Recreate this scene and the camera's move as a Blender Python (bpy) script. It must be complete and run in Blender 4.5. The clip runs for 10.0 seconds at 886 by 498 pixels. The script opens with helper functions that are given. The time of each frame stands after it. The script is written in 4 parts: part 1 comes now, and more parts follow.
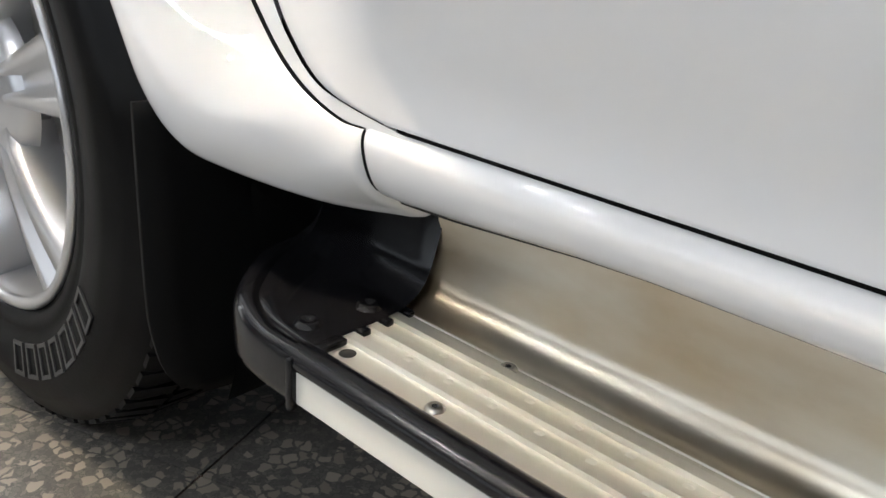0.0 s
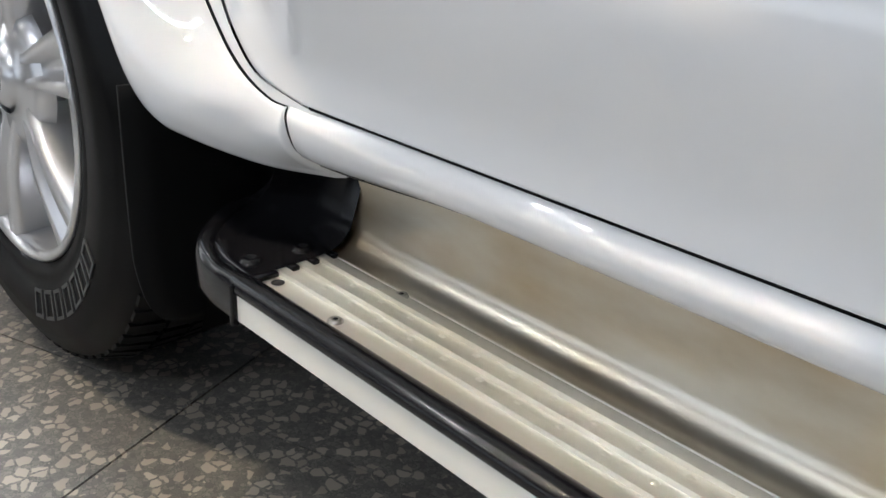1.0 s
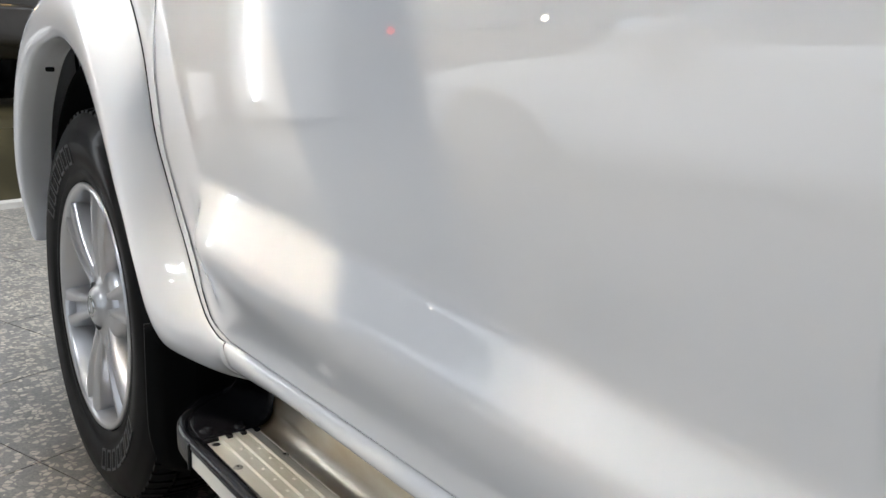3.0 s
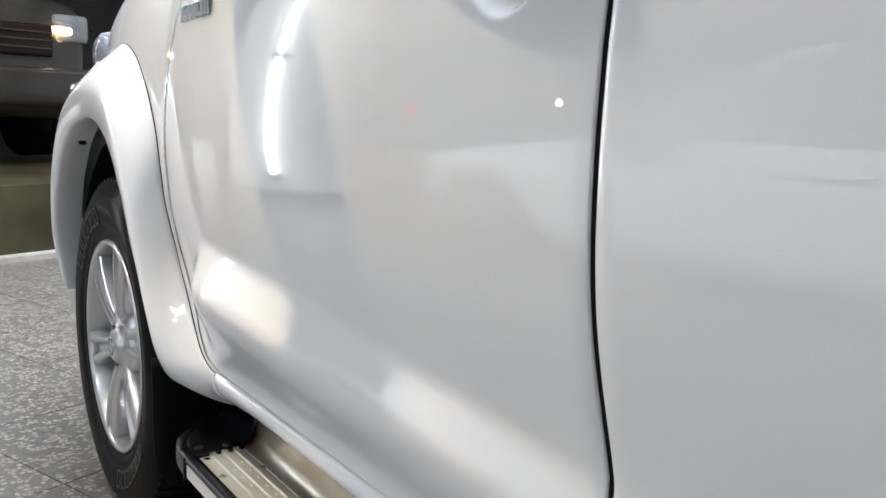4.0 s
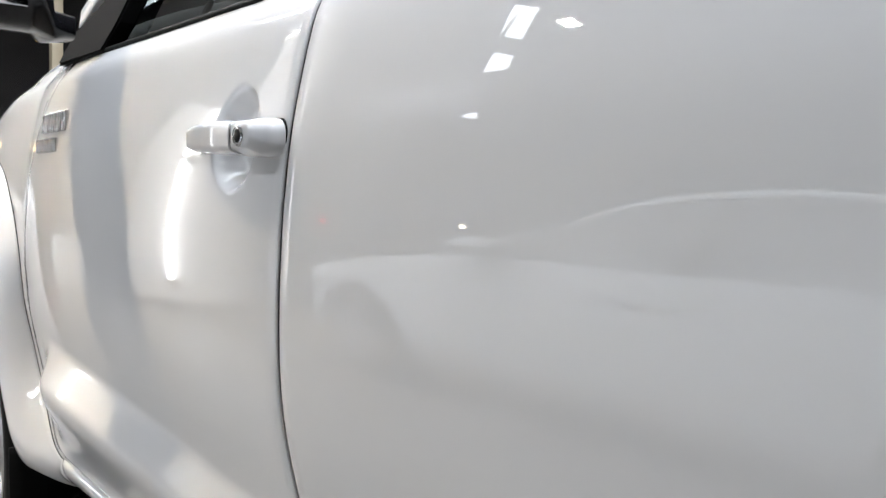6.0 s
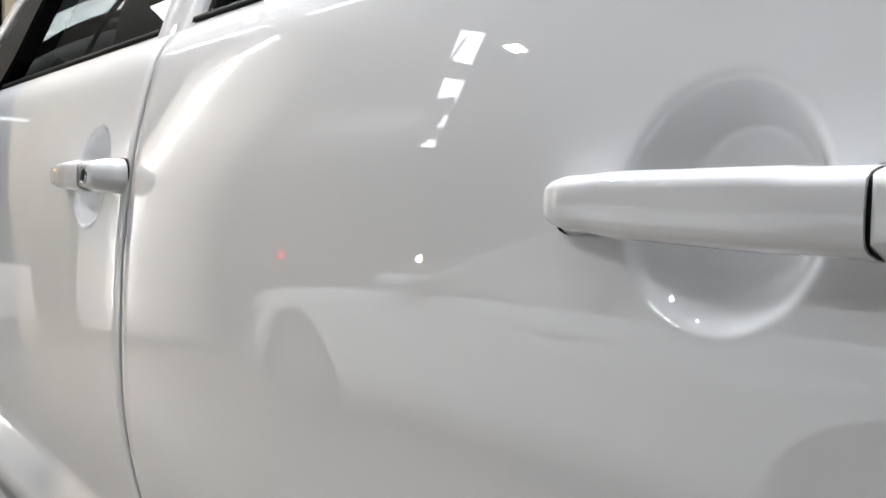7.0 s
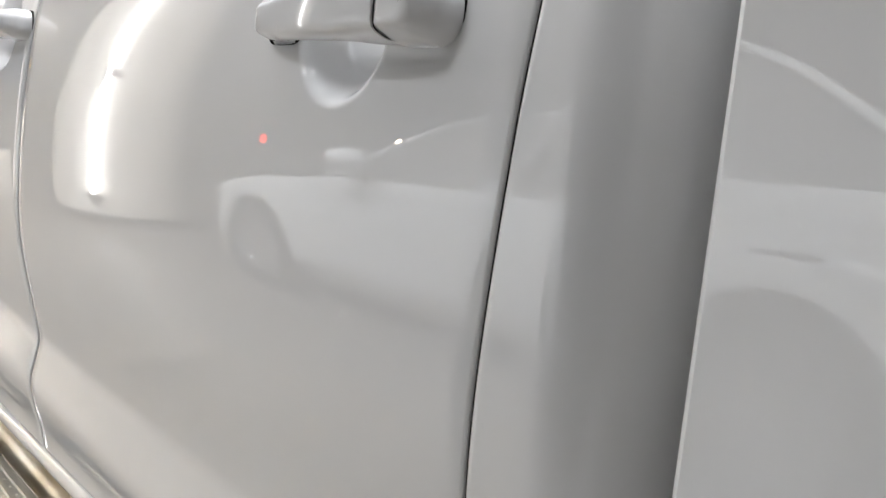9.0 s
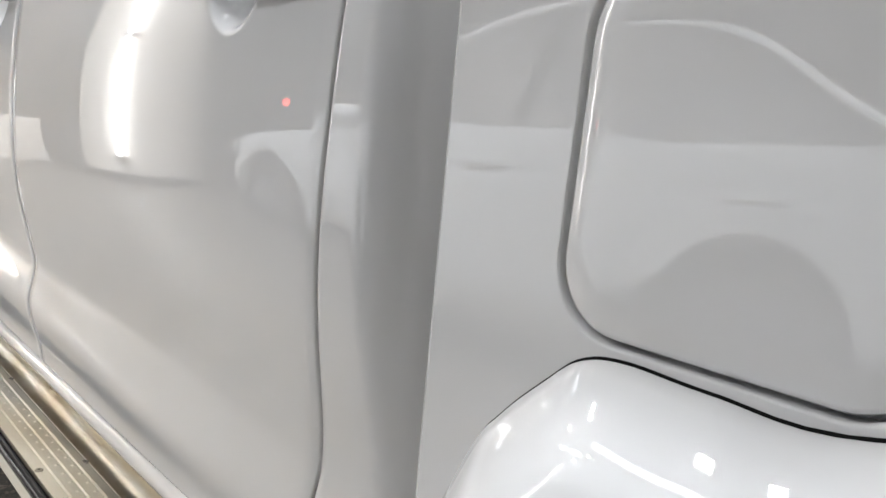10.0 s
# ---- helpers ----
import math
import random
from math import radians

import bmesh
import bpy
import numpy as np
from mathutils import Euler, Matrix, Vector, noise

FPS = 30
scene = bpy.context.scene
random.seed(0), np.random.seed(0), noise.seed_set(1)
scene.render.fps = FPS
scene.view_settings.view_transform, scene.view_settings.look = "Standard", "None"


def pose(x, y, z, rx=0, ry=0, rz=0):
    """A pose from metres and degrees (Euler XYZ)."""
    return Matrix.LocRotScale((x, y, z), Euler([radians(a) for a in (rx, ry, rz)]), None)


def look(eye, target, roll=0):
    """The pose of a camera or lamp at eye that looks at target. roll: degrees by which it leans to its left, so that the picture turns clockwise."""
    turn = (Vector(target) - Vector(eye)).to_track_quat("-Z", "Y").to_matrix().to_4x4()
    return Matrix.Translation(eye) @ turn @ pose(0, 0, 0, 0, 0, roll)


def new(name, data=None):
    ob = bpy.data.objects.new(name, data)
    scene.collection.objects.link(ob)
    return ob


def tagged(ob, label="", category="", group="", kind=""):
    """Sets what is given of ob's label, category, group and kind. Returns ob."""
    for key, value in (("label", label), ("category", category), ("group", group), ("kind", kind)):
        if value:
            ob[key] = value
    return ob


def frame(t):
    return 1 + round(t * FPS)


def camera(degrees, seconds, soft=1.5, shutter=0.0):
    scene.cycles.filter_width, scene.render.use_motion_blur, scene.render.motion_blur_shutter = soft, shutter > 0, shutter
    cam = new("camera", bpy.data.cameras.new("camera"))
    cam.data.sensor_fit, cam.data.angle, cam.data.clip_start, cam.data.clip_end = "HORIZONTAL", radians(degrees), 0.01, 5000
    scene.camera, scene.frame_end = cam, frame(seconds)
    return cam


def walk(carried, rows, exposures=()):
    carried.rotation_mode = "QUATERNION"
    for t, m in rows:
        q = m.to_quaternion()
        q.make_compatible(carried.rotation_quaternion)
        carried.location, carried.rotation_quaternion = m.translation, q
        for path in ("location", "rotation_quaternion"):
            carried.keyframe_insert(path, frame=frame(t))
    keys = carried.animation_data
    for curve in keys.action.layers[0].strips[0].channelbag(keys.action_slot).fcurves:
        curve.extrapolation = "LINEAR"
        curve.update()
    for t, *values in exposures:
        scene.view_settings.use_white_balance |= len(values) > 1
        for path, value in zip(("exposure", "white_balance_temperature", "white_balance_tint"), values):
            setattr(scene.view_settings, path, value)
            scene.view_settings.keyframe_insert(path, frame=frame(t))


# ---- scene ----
cam = camera(55.0, 10.0)
PATH = [
    (0, (0.975, -0.309, 0.627), (-0.248, 1.065, -0.159), 4.1),
    (0.5, (1.052, -0.322, 0.633), (-0.152, 1.034, -0.213), 3.5),
    (1, (1.153, -0.348, 0.667), (-0.119, 0.962, -0.149), 3.8),
    (1.5, (1.316, -0.399, 0.701), (-0.007, 0.953, 0.052), 2.9),
    (2, (1.429, -0.425, 0.772), (-0.008, 0.855, 0.226), 3.9),
    (2.5, (1.554, -0.386, 0.821), (-0.027, 0.751, 0.362), 1.7),
    (2.7, (1.608, -0.393, 0.848), (0.046, 0.772, 0.399), 1.7),
    (4, (1.97, -0.449, 0.932), (0.345, 0.676, 0.624), 1.8),
    (4.5, (2.062, -0.473, 0.994), (0.424, 0.645, 0.734), 0.3),
    (5, (2.139, -0.467, 1.022), (0.497, 0.653, 0.802), -0.2),
    (5.2, (2.184, -0.464, 1.021), (0.564, 0.689, 0.805), 0.0),
    (6.3, (2.336, -0.398, 1.027), (0.804, 0.885, 0.937), 2.4),
    (6.5, (2.378, -0.379, 1.036), (0.845, 0.904, 0.972), 3.0),
    (7, (2.458, -0.36, 1.041), (0.956, 0.957, 0.949), 1.2),
    (7.5, (2.513, -0.343, 1.05), (1.041, 1.006, 0.939), 0.8),
    (8, (2.561, -0.318, 1.055), (1.121, 1.057, 0.865), 0.4),
    (8.5, (2.639, -0.334, 1.027), (1.201, 1.045, 0.844), 3.6),
    (9, (2.75, -0.351, 0.96), (1.281, 0.988, 0.738), 6.0),
    (9.5, (2.881, -0.362, 0.944), (1.399, 0.958, 0.699), 7.0),
    (10, (2.953, -0.346, 0.922), (1.446, 0.938, 0.638), 5.3),
]

EXPOSURES = [(0.0, 0.32, 6200, 10), (1.0, 0.18, 6000, 10), (2.5, -0.04, 6080, 10), (4.5, -0.10, 6050, 10), (6.5, -0.20, 6350, 11), (7.5, -0.20, 6550, 11), (8.5, -0.05, 6600, 11), (10.0, 0.20, 6550, 11)]
walk(cam, [(t, look(eye, target, roll)) for t, eye, target, roll in PATH], EXPOSURES)

# ---- world and light ----
world = bpy.data.worlds.new("world")
world.use_nodes = True
world.node_tree.nodes["Background"].inputs[0].default_value = (0.6, 0.65, 0.75, 1)
world.node_tree.nodes["Background"].inputs[1].default_value = 0.15
scene.world = world
CEIL = 4.0
GRID = radians(20)          # the hall's walls and tiles lie turned by this against the truck


def area(name, eye, target, sx, sy, watts, colour):
    lamp = bpy.data.lights.new(name, "AREA")
    lamp.shape, lamp.size, lamp.size_y, lamp.energy, lamp.color = "RECTANGLE", sx, sy, watts, colour
    ob = new(name, lamp)
    ob.matrix_world = look(eye, target)
    return ob


COOL, WARM, AMBER_WARM = (0.90, 0.95, 1.0), (1.0, 0.93, 0.84), (1.0, 0.80, 0.54)
# the batten at (1.4, -3.6) is an added fill for the truck's flank
TUBES = [(-3.8, -0.99, 0), (-1.69, -1.12, 0), (1.4, -3.6, 0), (0.6, -0.62, 0), (-4.06, 4.48, 0), (-6.7, 0.79, 0), (-2.48, 0.79, 90),
         (-0.64, 0.79, 90), (1.21, 0.79, 90), (2.6, 0.79, 90), (-2.42, -3.23, 40), (-3.4, -4.05, 40), (-4.59, -5.03, 40), (-6.04, -6.25, 40)]
for tx, ty, turn in TUBES:
    lamp = area("tube_or_fill_lamp", (tx, ty, CEIL - 0.09), (tx, ty, 0), 0.8 if turn == 40 else 1.6, 0.20, {0: 60 if ty < -3 else 9, 40: 4.4, 90: 150}[turn], COOL)
    lamp.matrix_world = Matrix.Translation((tx, ty, CEIL - 0.09)) @ Matrix.Rotation(radians(turn), 4, "Z")
# (-2.9, -0.15) and (-1.75, -1.5) are added only to brighten the column
DOWN = [(-2.09, -3.45, 14), (-0.45, -1.05, 6), (-2.9, -0.15, 16), (-1.75, -1.5, 18), (1.47, -4.22, 14)]
for dx, dy, watts in DOWN:
    lamp = area("spot_or_fill_lamp", (dx, dy, CEIL - 0.06), (dx, dy, 0), 0.14 if watts != 6 else 0.20, 0.14, watts * 1.74, AMBER_WARM if watts == 6 else WARM)
    if watts == 6:                                # a narrow beam down the flank
        lamp.matrix_world = look((dx, dy, CEIL - 0.06), (0.95, 0.05, 0.35))
        lamp.data.spread = radians(42)

# ---- materials ----
def material(name, colour=(0.5, 0.5, 0.5), rough=0.5, metal=0.0, **more):
    mat = bpy.data.materials.new(name)
    mat.use_nodes = True
    p = mat.node_tree.nodes["Principled BSDF"]
    p.inputs["Base Color"].default_value = (*colour, 1)
    p.inputs["Roughness"].default_value = rough
    p.inputs["Metallic"].default_value = metal
    for key, value in more.items():
        p.inputs[key.replace("_", " ")].default_value = value
    return mat


def node(mat, kind, **sets):
    n = mat.node_tree.nodes.new(kind)
    for key, value in sets.items():
        n.inputs[key.replace("_", " ")].default_value = value
    return n


def wire(mat, a, out, b, into):
    mat.node_tree.links.new(a.outputs[out], b.inputs[into])


def coords(mat, scale=(1, 1, 1)):
    tc, mp = node(mat, "ShaderNodeTexCoord"), node(mat, "ShaderNodeMapping")
    mp.inputs["Scale"].default_value = scale
    wire(mat, tc, "Object", mp, "Vector")
    return mp


def bumped(mat, scale, strength, distance, stretch=(1, 1, 1), detail=4.0):
    nz, bp = node(mat, "ShaderNodeTexNoise", Scale=scale, Detail=detail), node(mat, "ShaderNodeBump", Strength=strength, Distance=distance)
    wire(mat, coords(mat, stretch), "Vector", nz, "Vector")
    wire(mat, nz, "Fac", bp, "Height")
    wire(mat, bp, "Normal", mat.node_tree.nodes["Principled BSDF"], "Normal")
    return nz


def varied(mat, low, high, scale, stretch=(1, 1, 1), rough=None, lo=0.35, hi=0.65, detail=6.0):
    p = mat.node_tree.nodes["Principled BSDF"]
    nz, ramp = node(mat, "ShaderNodeTexNoise", Scale=scale, Detail=detail), node(mat, "ShaderNodeValToRGB")
    ramp.color_ramp.elements[0].position, ramp.color_ramp.elements[1].position = lo, hi
    ramp.color_ramp.elements[0].color, ramp.color_ramp.elements[1].color = (*low, 1), (*high, 1)
    wire(mat, coords(mat, stretch), "Vector", nz, "Vector")
    wire(mat, nz, "Fac", ramp, "Fac")
    wire(mat, ramp, "Color", p, "Base Color")
    if rough:
        mr = node(mat, "ShaderNodeMapRange", To_Min=rough[0], To_Max=rough[1])
        wire(mat, nz, "Fac", mr, "Value")
        wire(mat, mr, "Result", p, "Roughness")
    return mat


PAINT = material("white_car_paint", (0.78, 0.78, 0.785), 0.6, Specular_IOR_Level=0.0, Coat_Weight=1.0, Coat_Roughness=0.0, Coat_IOR=1.72)
varied(PAINT, (0.765, 0.765, 0.772), (0.79, 0.79, 0.794), 2.2)
SEDAN_PAINT = material("white_sedan_paint", (0.78, 0.79, 0.80), 0.4, Coat_Weight=1.0, Coat_Roughness=0.03)
DARK_PAINT = material("dark_bronze_car_paint", (0.035, 0.030, 0.026), 0.35, 0.3, Coat_Weight=1.0, Coat_Roughness=0.03)
varied(DARK_PAINT, (0.028, 0.024, 0.020), (0.045, 0.039, 0.033), 3.0)
DARK_GLASS = material("dark_glass", (0.006, 0.006, 0.007), 0.03)
DARK_RED = material("dark_red_plastic", (0.013, 0.003, 0.003), 0.3)
UNDER = material("underbody_black", (0.004, 0.004, 0.004), 0.85, Specular_IOR_Level=0.1)
PLASTIC = material("black_gloss_plastic", (0.006, 0.006, 0.007), 0.16, Specular_IOR_Level=0.28)
bumped(PLASTIC, 900, 0.05, 0.0006)
TRIM = material("black_rubber_trim", (0.007, 0.007, 0.007), 0.6, Specular_IOR_Level=0.05)
bumped(TRIM, 700, 0.1, 0.0006)
TYRE = material("tyre_rubber", (0.010, 0.010, 0.011), 0.5, Specular_IOR_Level=0.03, Coat_Weight=0.14, Coat_Roughness=0.14)
varied(TYRE, (0.003, 0.003, 0.0035), (0.007, 0.007, 0.007), 9, rough=(0.35, 0.65))
bumped(TYRE, 240, 0.15, 0.001)
LETTER = material("tyre_lettering", (0.028, 0.028, 0.028), 0.55)
ALLOY = material("silver_alloy", (0.52, 0.52, 0.53), 0.28, 0.8, Coat_Weight=0.6, Coat_Roughness=0.08)
CHROME = material("chrome", (0.50, 0.50, 0.51), 0.08, 1.0)
ALU = material("pale_aluminium", (0.78, 0.76, 0.71), 0.42, 0.82)
varied(ALU, (0.68, 0.65, 0.58), (0.86, 0.845, 0.80), 7.0, (0.5, 2, 2), rough=(0.30, 0.50))
bumped(ALU, 160, 0.10, 0.0008, (0.03, 1, 1), 6)
STAINED = material("stained_aluminium", (0.70, 0.66, 0.56), 0.32, 0.92)
varied(STAINED, (0.52, 0.41, 0.26), (0.76, 0.72, 0.63), 6.0, (0.8, 1.5, 2.2), rough=(0.20, 0.42))
bumped(STAINED, 160, 0.12, 0.0008, (0.03, 1, 1), 6)
STRIP = material("cream_painted_strip", (0.66, 0.65, 0.60), 0.4)
varied(STRIP, (0.58, 0.57, 0.53), (0.70, 0.69, 0.64), 14, (0.3, 1, 1))
STEEL = material("screw_steel", (0.42, 0.40, 0.37), 0.3, 1.0)
HOLE = material("black_hole", (0.005, 0.005, 0.005), 0.9)
GLASS = material("tinted_glass", (0.05, 0.058, 0.053), 0.0, Transmission_Weight=1.0, IOR=1.3)
LENS = material("lamp_lens", (0.85, 0.9, 0.95), 0.03, Transmission_Weight=0.8, IOR=1.4)
SEAT = material("dark_seat_cloth", (0.03, 0.03, 0.03), 0.85)
bumped(SEAT, 500, 0.3, 0.002)
WALL = material("plaster_wall", (0.66, 0.65, 0.63), 0.7)
varied(WALL, (0.60, 0.59, 0.57), (0.69, 0.68, 0.66), 1.3)
DADO = material("dark_wall_panel", (0.05, 0.05, 0.055), 0.3)
varied(DADO, (0.035, 0.035, 0.04), (0.07, 0.07, 0.075), 0.8)
CEILING = material("ceiling_paint", (0.78, 0.78, 0.78), 0.8)
varied(CEILING, (0.74, 0.74, 0.75), (0.82, 0.82, 0.82), 1.1)
COLUMN = material("column_paint", (0.86, 0.82, 0.76), 0.5)
varied(COLUMN, (0.83, 0.79, 0.73), (0.88, 0.84, 0.78), 1.7)
SKIRT = material("dark_stone_skirting", (0.12, 0.115, 0.11), 0.4)
KERB = material("beige_kerb", (0.42, 0.39, 0.34), 0.5)
varied(KERB, (0.34, 0.31, 0.27), (0.47, 0.44, 0.39), 9)
OLIVE = material("olive_platform", (0.10, 0.085, 0.045), 0.35)
varied(OLIVE, (0.035, 0.029, 0.013), (0.075, 0.062, 0.03), 2.5)
SCREEN = material("dark_glass_partition", (0.012, 0.011, 0.011), 0.06)
varied(SCREEN, (0.009, 0.008, 0.008), (0.018, 0.015, 0.014), 0.9)
DIM_BAR = material("faded_lettering", (0.10, 0.10, 0.095), 0.6)
BAR = material("pale_bar", (0.75, 0.75, 0.75), 0.6)
SIGN = material("sign_board", (0.10, 0.11, 0.14), 0.5)
GROUT = material("tile_joint", (0.10, 0.055, 0.045), 0.8)
BEIGE = material("beige_post", (0.55, 0.47, 0.33), 0.5)


def glow(name, colour, strength):
    mat = material(name, colour, 0.4)
    p = mat.node_tree.nodes["Principled BSDF"]
    p.inputs["Emission Color"].default_value = (*colour, 1)
    p.inputs["Emission Strength"].default_value = strength
    return mat


TUBE = glow("fluorescent_tube", (0.93, 0.97, 1.0), 20)
AMBER = glow("amber_lamp", (1.0, 0.62, 0.22), 16)
SPOT = glow("downlight_disc", (1.0, 0.86, 0.62), 25)
RED = glow("red_lamp", (1.0, 0.05, 0.02), 6)

# terrazzo: pale angular chips of two sizes in a grey binder
TERRAZZO = material("terrazzo", (0.3, 0.3, 0.3), 0.42)
_p = TERRAZZO.node_tree.nodes["Principled BSDF"]
_tc, _info = node(TERRAZZO, "ShaderNodeNewGeometry"), node(TERRAZZO, "ShaderNodeObjectInfo")
_last = None
for _scale, _cut, _lo, _hi in ((150, 0.030, (0.085, 0.081, 0.076), (0.21, 0.193, 0.168)), (66, 0.075, (0.13, 0.120, 0.104), (0.43, 0.38, 0.305))):
    _v, _e = node(TERRAZZO, "ShaderNodeTexVoronoi", Scale=_scale), node(TERRAZZO, "ShaderNodeTexVoronoi", Scale=_scale)
    _e.feature = "DISTANCE_TO_EDGE"
    _warp, _add = node(TERRAZZO, "ShaderNodeTexNoise", Scale=_scale * 0.9, Detail=2), node(TERRAZZO, "ShaderNodeMixRGB", Fac=0.012)
    wire(TERRAZZO, _tc, "Position", _warp, "Vector")
    wire(TERRAZZO, _tc, "Position", _add, "Color1")
    wire(TERRAZZO, _warp, "Color", _add, "Color2")
    wire(TERRAZZO, _add, "Color", _v, "Vector")
    wire(TERRAZZO, _add, "Color", _e, "Vector")
    _ramp = node(TERRAZZO, "ShaderNodeValToRGB")
    _ramp.color_ramp.elements[0].color, _ramp.color_ramp.elements[1].color = (*_lo, 1), (*_hi, 1)
    wire(TERRAZZO, _v, "Color", _ramp, "Fac")
    _step = node(TERRAZZO, "ShaderNodeMapRange", From_Min=_cut, From_Max=_cut + 0.05)
    wire(TERRAZZO, _e, "Distance", _step, "Value")
    _mix = node(TERRAZZO, "ShaderNodeMixRGB")
    if _last is None:
        _mix.inputs["Color1"].default_value = (0.095, 0.090, 0.083, 1)
        wire(TERRAZZO, _step, "Result", _mix, "Fac")
    else:
        _sep, _gt, _mul = node(TERRAZZO, "ShaderNodeSeparateColor"), node(TERRAZZO, "ShaderNodeMath"), node(TERRAZZO, "ShaderNodeMath")
        _gt.operation, _mul.operation = "GREATER_THAN", "MULTIPLY"
        _gt.inputs[1].default_value = 0.55
        wire(TERRAZZO, _v, "Color", _sep, "Color")
        wire(TERRAZZO, _sep, "Green", _gt, 0)
        wire(TERRAZZO, _gt, "Value", _mul, 0)
        wire(TERRAZZO, _step, "Result", _mul, 1)
        wire(TERRAZZO, _mul, "Value", _mix, "Fac")
        wire(TERRAZZO, _last, "Color", _mix, "Color1")
    wire(TERRAZZO, _ramp, "Color", _mix, "Color2")
    _last = _mix
_dirt, _dm = node(TERRAZZO, "ShaderNodeTexNoise", Scale=1.6, Detail=5), node(TERRAZZO, "ShaderNodeMixRGB", Fac=0.3)
_dm.blend_type = "MULTIPLY"
wire(TERRAZZO, _tc, "Position", _dirt, "Vector")
wire(TERRAZZO, _last, "Color", _dm, "Color1")
wire(TERRAZZO, _dirt, "Fac", _dm, "Color2")
wire(TERRAZZO, _dm, "Color", _p, "Base Color")

# ---- mesh helpers ----
def mesh_of(name, bm, mat, smooth=True):
    bmesh.ops.recalc_face_normals(bm, faces=bm.faces)
    me = bpy.data.meshes.new(name)
    bm.to_mesh(me)
    bm.free()
    for f in me.polygons:
        f.use_smooth = smooth
    me.materials.append(mat)
    return me


def part(name, bm, mat, parent=None, label="", smooth=True, sharp=None):
    """One bmesh, in world coordinates, as one mesh object under a thing (an Empty) or under a part."""
    me = bm if isinstance(bm, bpy.types.Mesh) else mesh_of(name, bm, mat, smooth)
    if sharp:
        me.set_sharp_from_angle(angle=radians(sharp))
    ob = new(name, me)
    if parent is not None:
        ob.parent = parent
        if parent.data is None:
            ob.matrix_parent_inverse = Matrix.Translation(-parent.location)
    return tagged(ob, label)


def thing(name, place, label, category, group="", kind=""):
    ob = new(name)
    ob.location = place
    return tagged(ob, label, category, group, kind)


def quads(bm, rows, close_u=False, close_v=False):
    """Faces over a grid of points: rows of equal length."""
    vs = [[bm.verts.new(p) for p in r] for r in rows]
    n, m = len(vs), len(vs[0])
    for i in range(n if close_v else n - 1):
        for j in range(m if close_u else m - 1):
            a, b, c, d = vs[i][j], vs[i][(j + 1) % m], vs[(i + 1) % n][(j + 1) % m], vs[(i + 1) % n][j]
            bm.faces.new((a, b, c, d))
    return vs


def sheet(rows, **kw):
    bm = bmesh.new()
    quads(bm, rows, **kw)
    return bm


def box(x0, x1, y0, y1, z0, z1, bevel=0.0, turn=None, segs=2):
    bm = bmesh.new()
    bmesh.ops.create_cube(bm, size=1)
    bmesh.ops.transform(bm, matrix=Matrix.Translation(((x0 + x1) / 2, (y0 + y1) / 2, (z0 + z1) / 2)) @ Matrix.Diagonal((x1 - x0, y1 - y0, z1 - z0, 1)), verts=bm.verts)
    if bevel:
        bmesh.ops.bevel(bm, geom=bm.edges[:], offset=bevel, segments=segs, affect="EDGES", profile=0.5)
    if turn is not None:
        bmesh.ops.transform(bm, matrix=turn, verts=bm.verts)
    return bm


def lathe(profile, segs, centre, axis="y", a0=0.0, a1=2 * math.pi):
    """Turns (radius, along) points about an axis through centre."""
    full = abs(a1 - a0 - 2 * math.pi) < 1e-6
    rows = []
    for i in range(segs if full else segs + 1):
        a = a0 + (a1 - a0) * i / segs
        c, s = math.cos(a), math.sin(a)
        if axis == "y":
            rows.append([(centre[0] + r * c, centre[1] + h, centre[2] + r * s) for r, h in profile])
        else:
            rows.append([(centre[0] + r * c, centre[1] + r * s, centre[2] + h) for r, h in profile])
    return sheet(rows, close_v=full)


def lerp_table(table, v):
    """Smooth (monotone-tangent) reading of a table of (key, value) in rising key order."""
    if v <= table[0][0]:
        return table[0][1]
    if v >= table[-1][0]:
        return table[-1][1]
    for i in range(len(table) - 1):
        if v <= table[i + 1][0]:
            break
    x0, y0 = table[i]
    x1, y1 = table[i + 1]

    def slope(k):
        if k <= 0 or k >= len(table) - 1:
            k = min(max(k, 0), len(table) - 2)
            return (table[k + 1][1] - table[k][1]) / (table[k + 1][0] - table[k][0])
        return (table[k + 1][1] - table[k - 1][1]) / (table[k + 1][0] - table[k - 1][0])

    h = x1 - x0
    t = (v - x0) / h
    m0, m1 = slope(i) * h, slope(i + 1) * h
    return (2 * t**3 - 3 * t**2 + 1) * y0 + (t**3 - 2 * t**2 + t) * m0 + (-2 * t**3 + 3 * t**2) * y1 + (t**3 - t**2) * m1


def spline(points, n):
    """Catmull-Rom through tuples, n points along."""
    pts = [np.array(p, float) for p in points]
    pts = [2 * pts[0] - pts[1]] + pts + [2 * pts[-1] - pts[-2]]
    out = []
    for k in range(n):
        s = (len(points) - 1) * k / (n - 1)
        i = min(int(s), len(points) - 2)
        t = s - i
        p0, p1, p2, p3 = pts[i:i + 4]
        out.append(tuple(0.5 * (2 * p1 + (p2 - p0) * t + (2 * p0 - 5 * p1 + 4 * p2 - p3) * t * t + (3 * p1 - p0 - 3 * p2 + p3) * t**3)))
    return out


def steps(a, b, n):
    return [a + (b - a) * i / n for i in range(n + 1)]


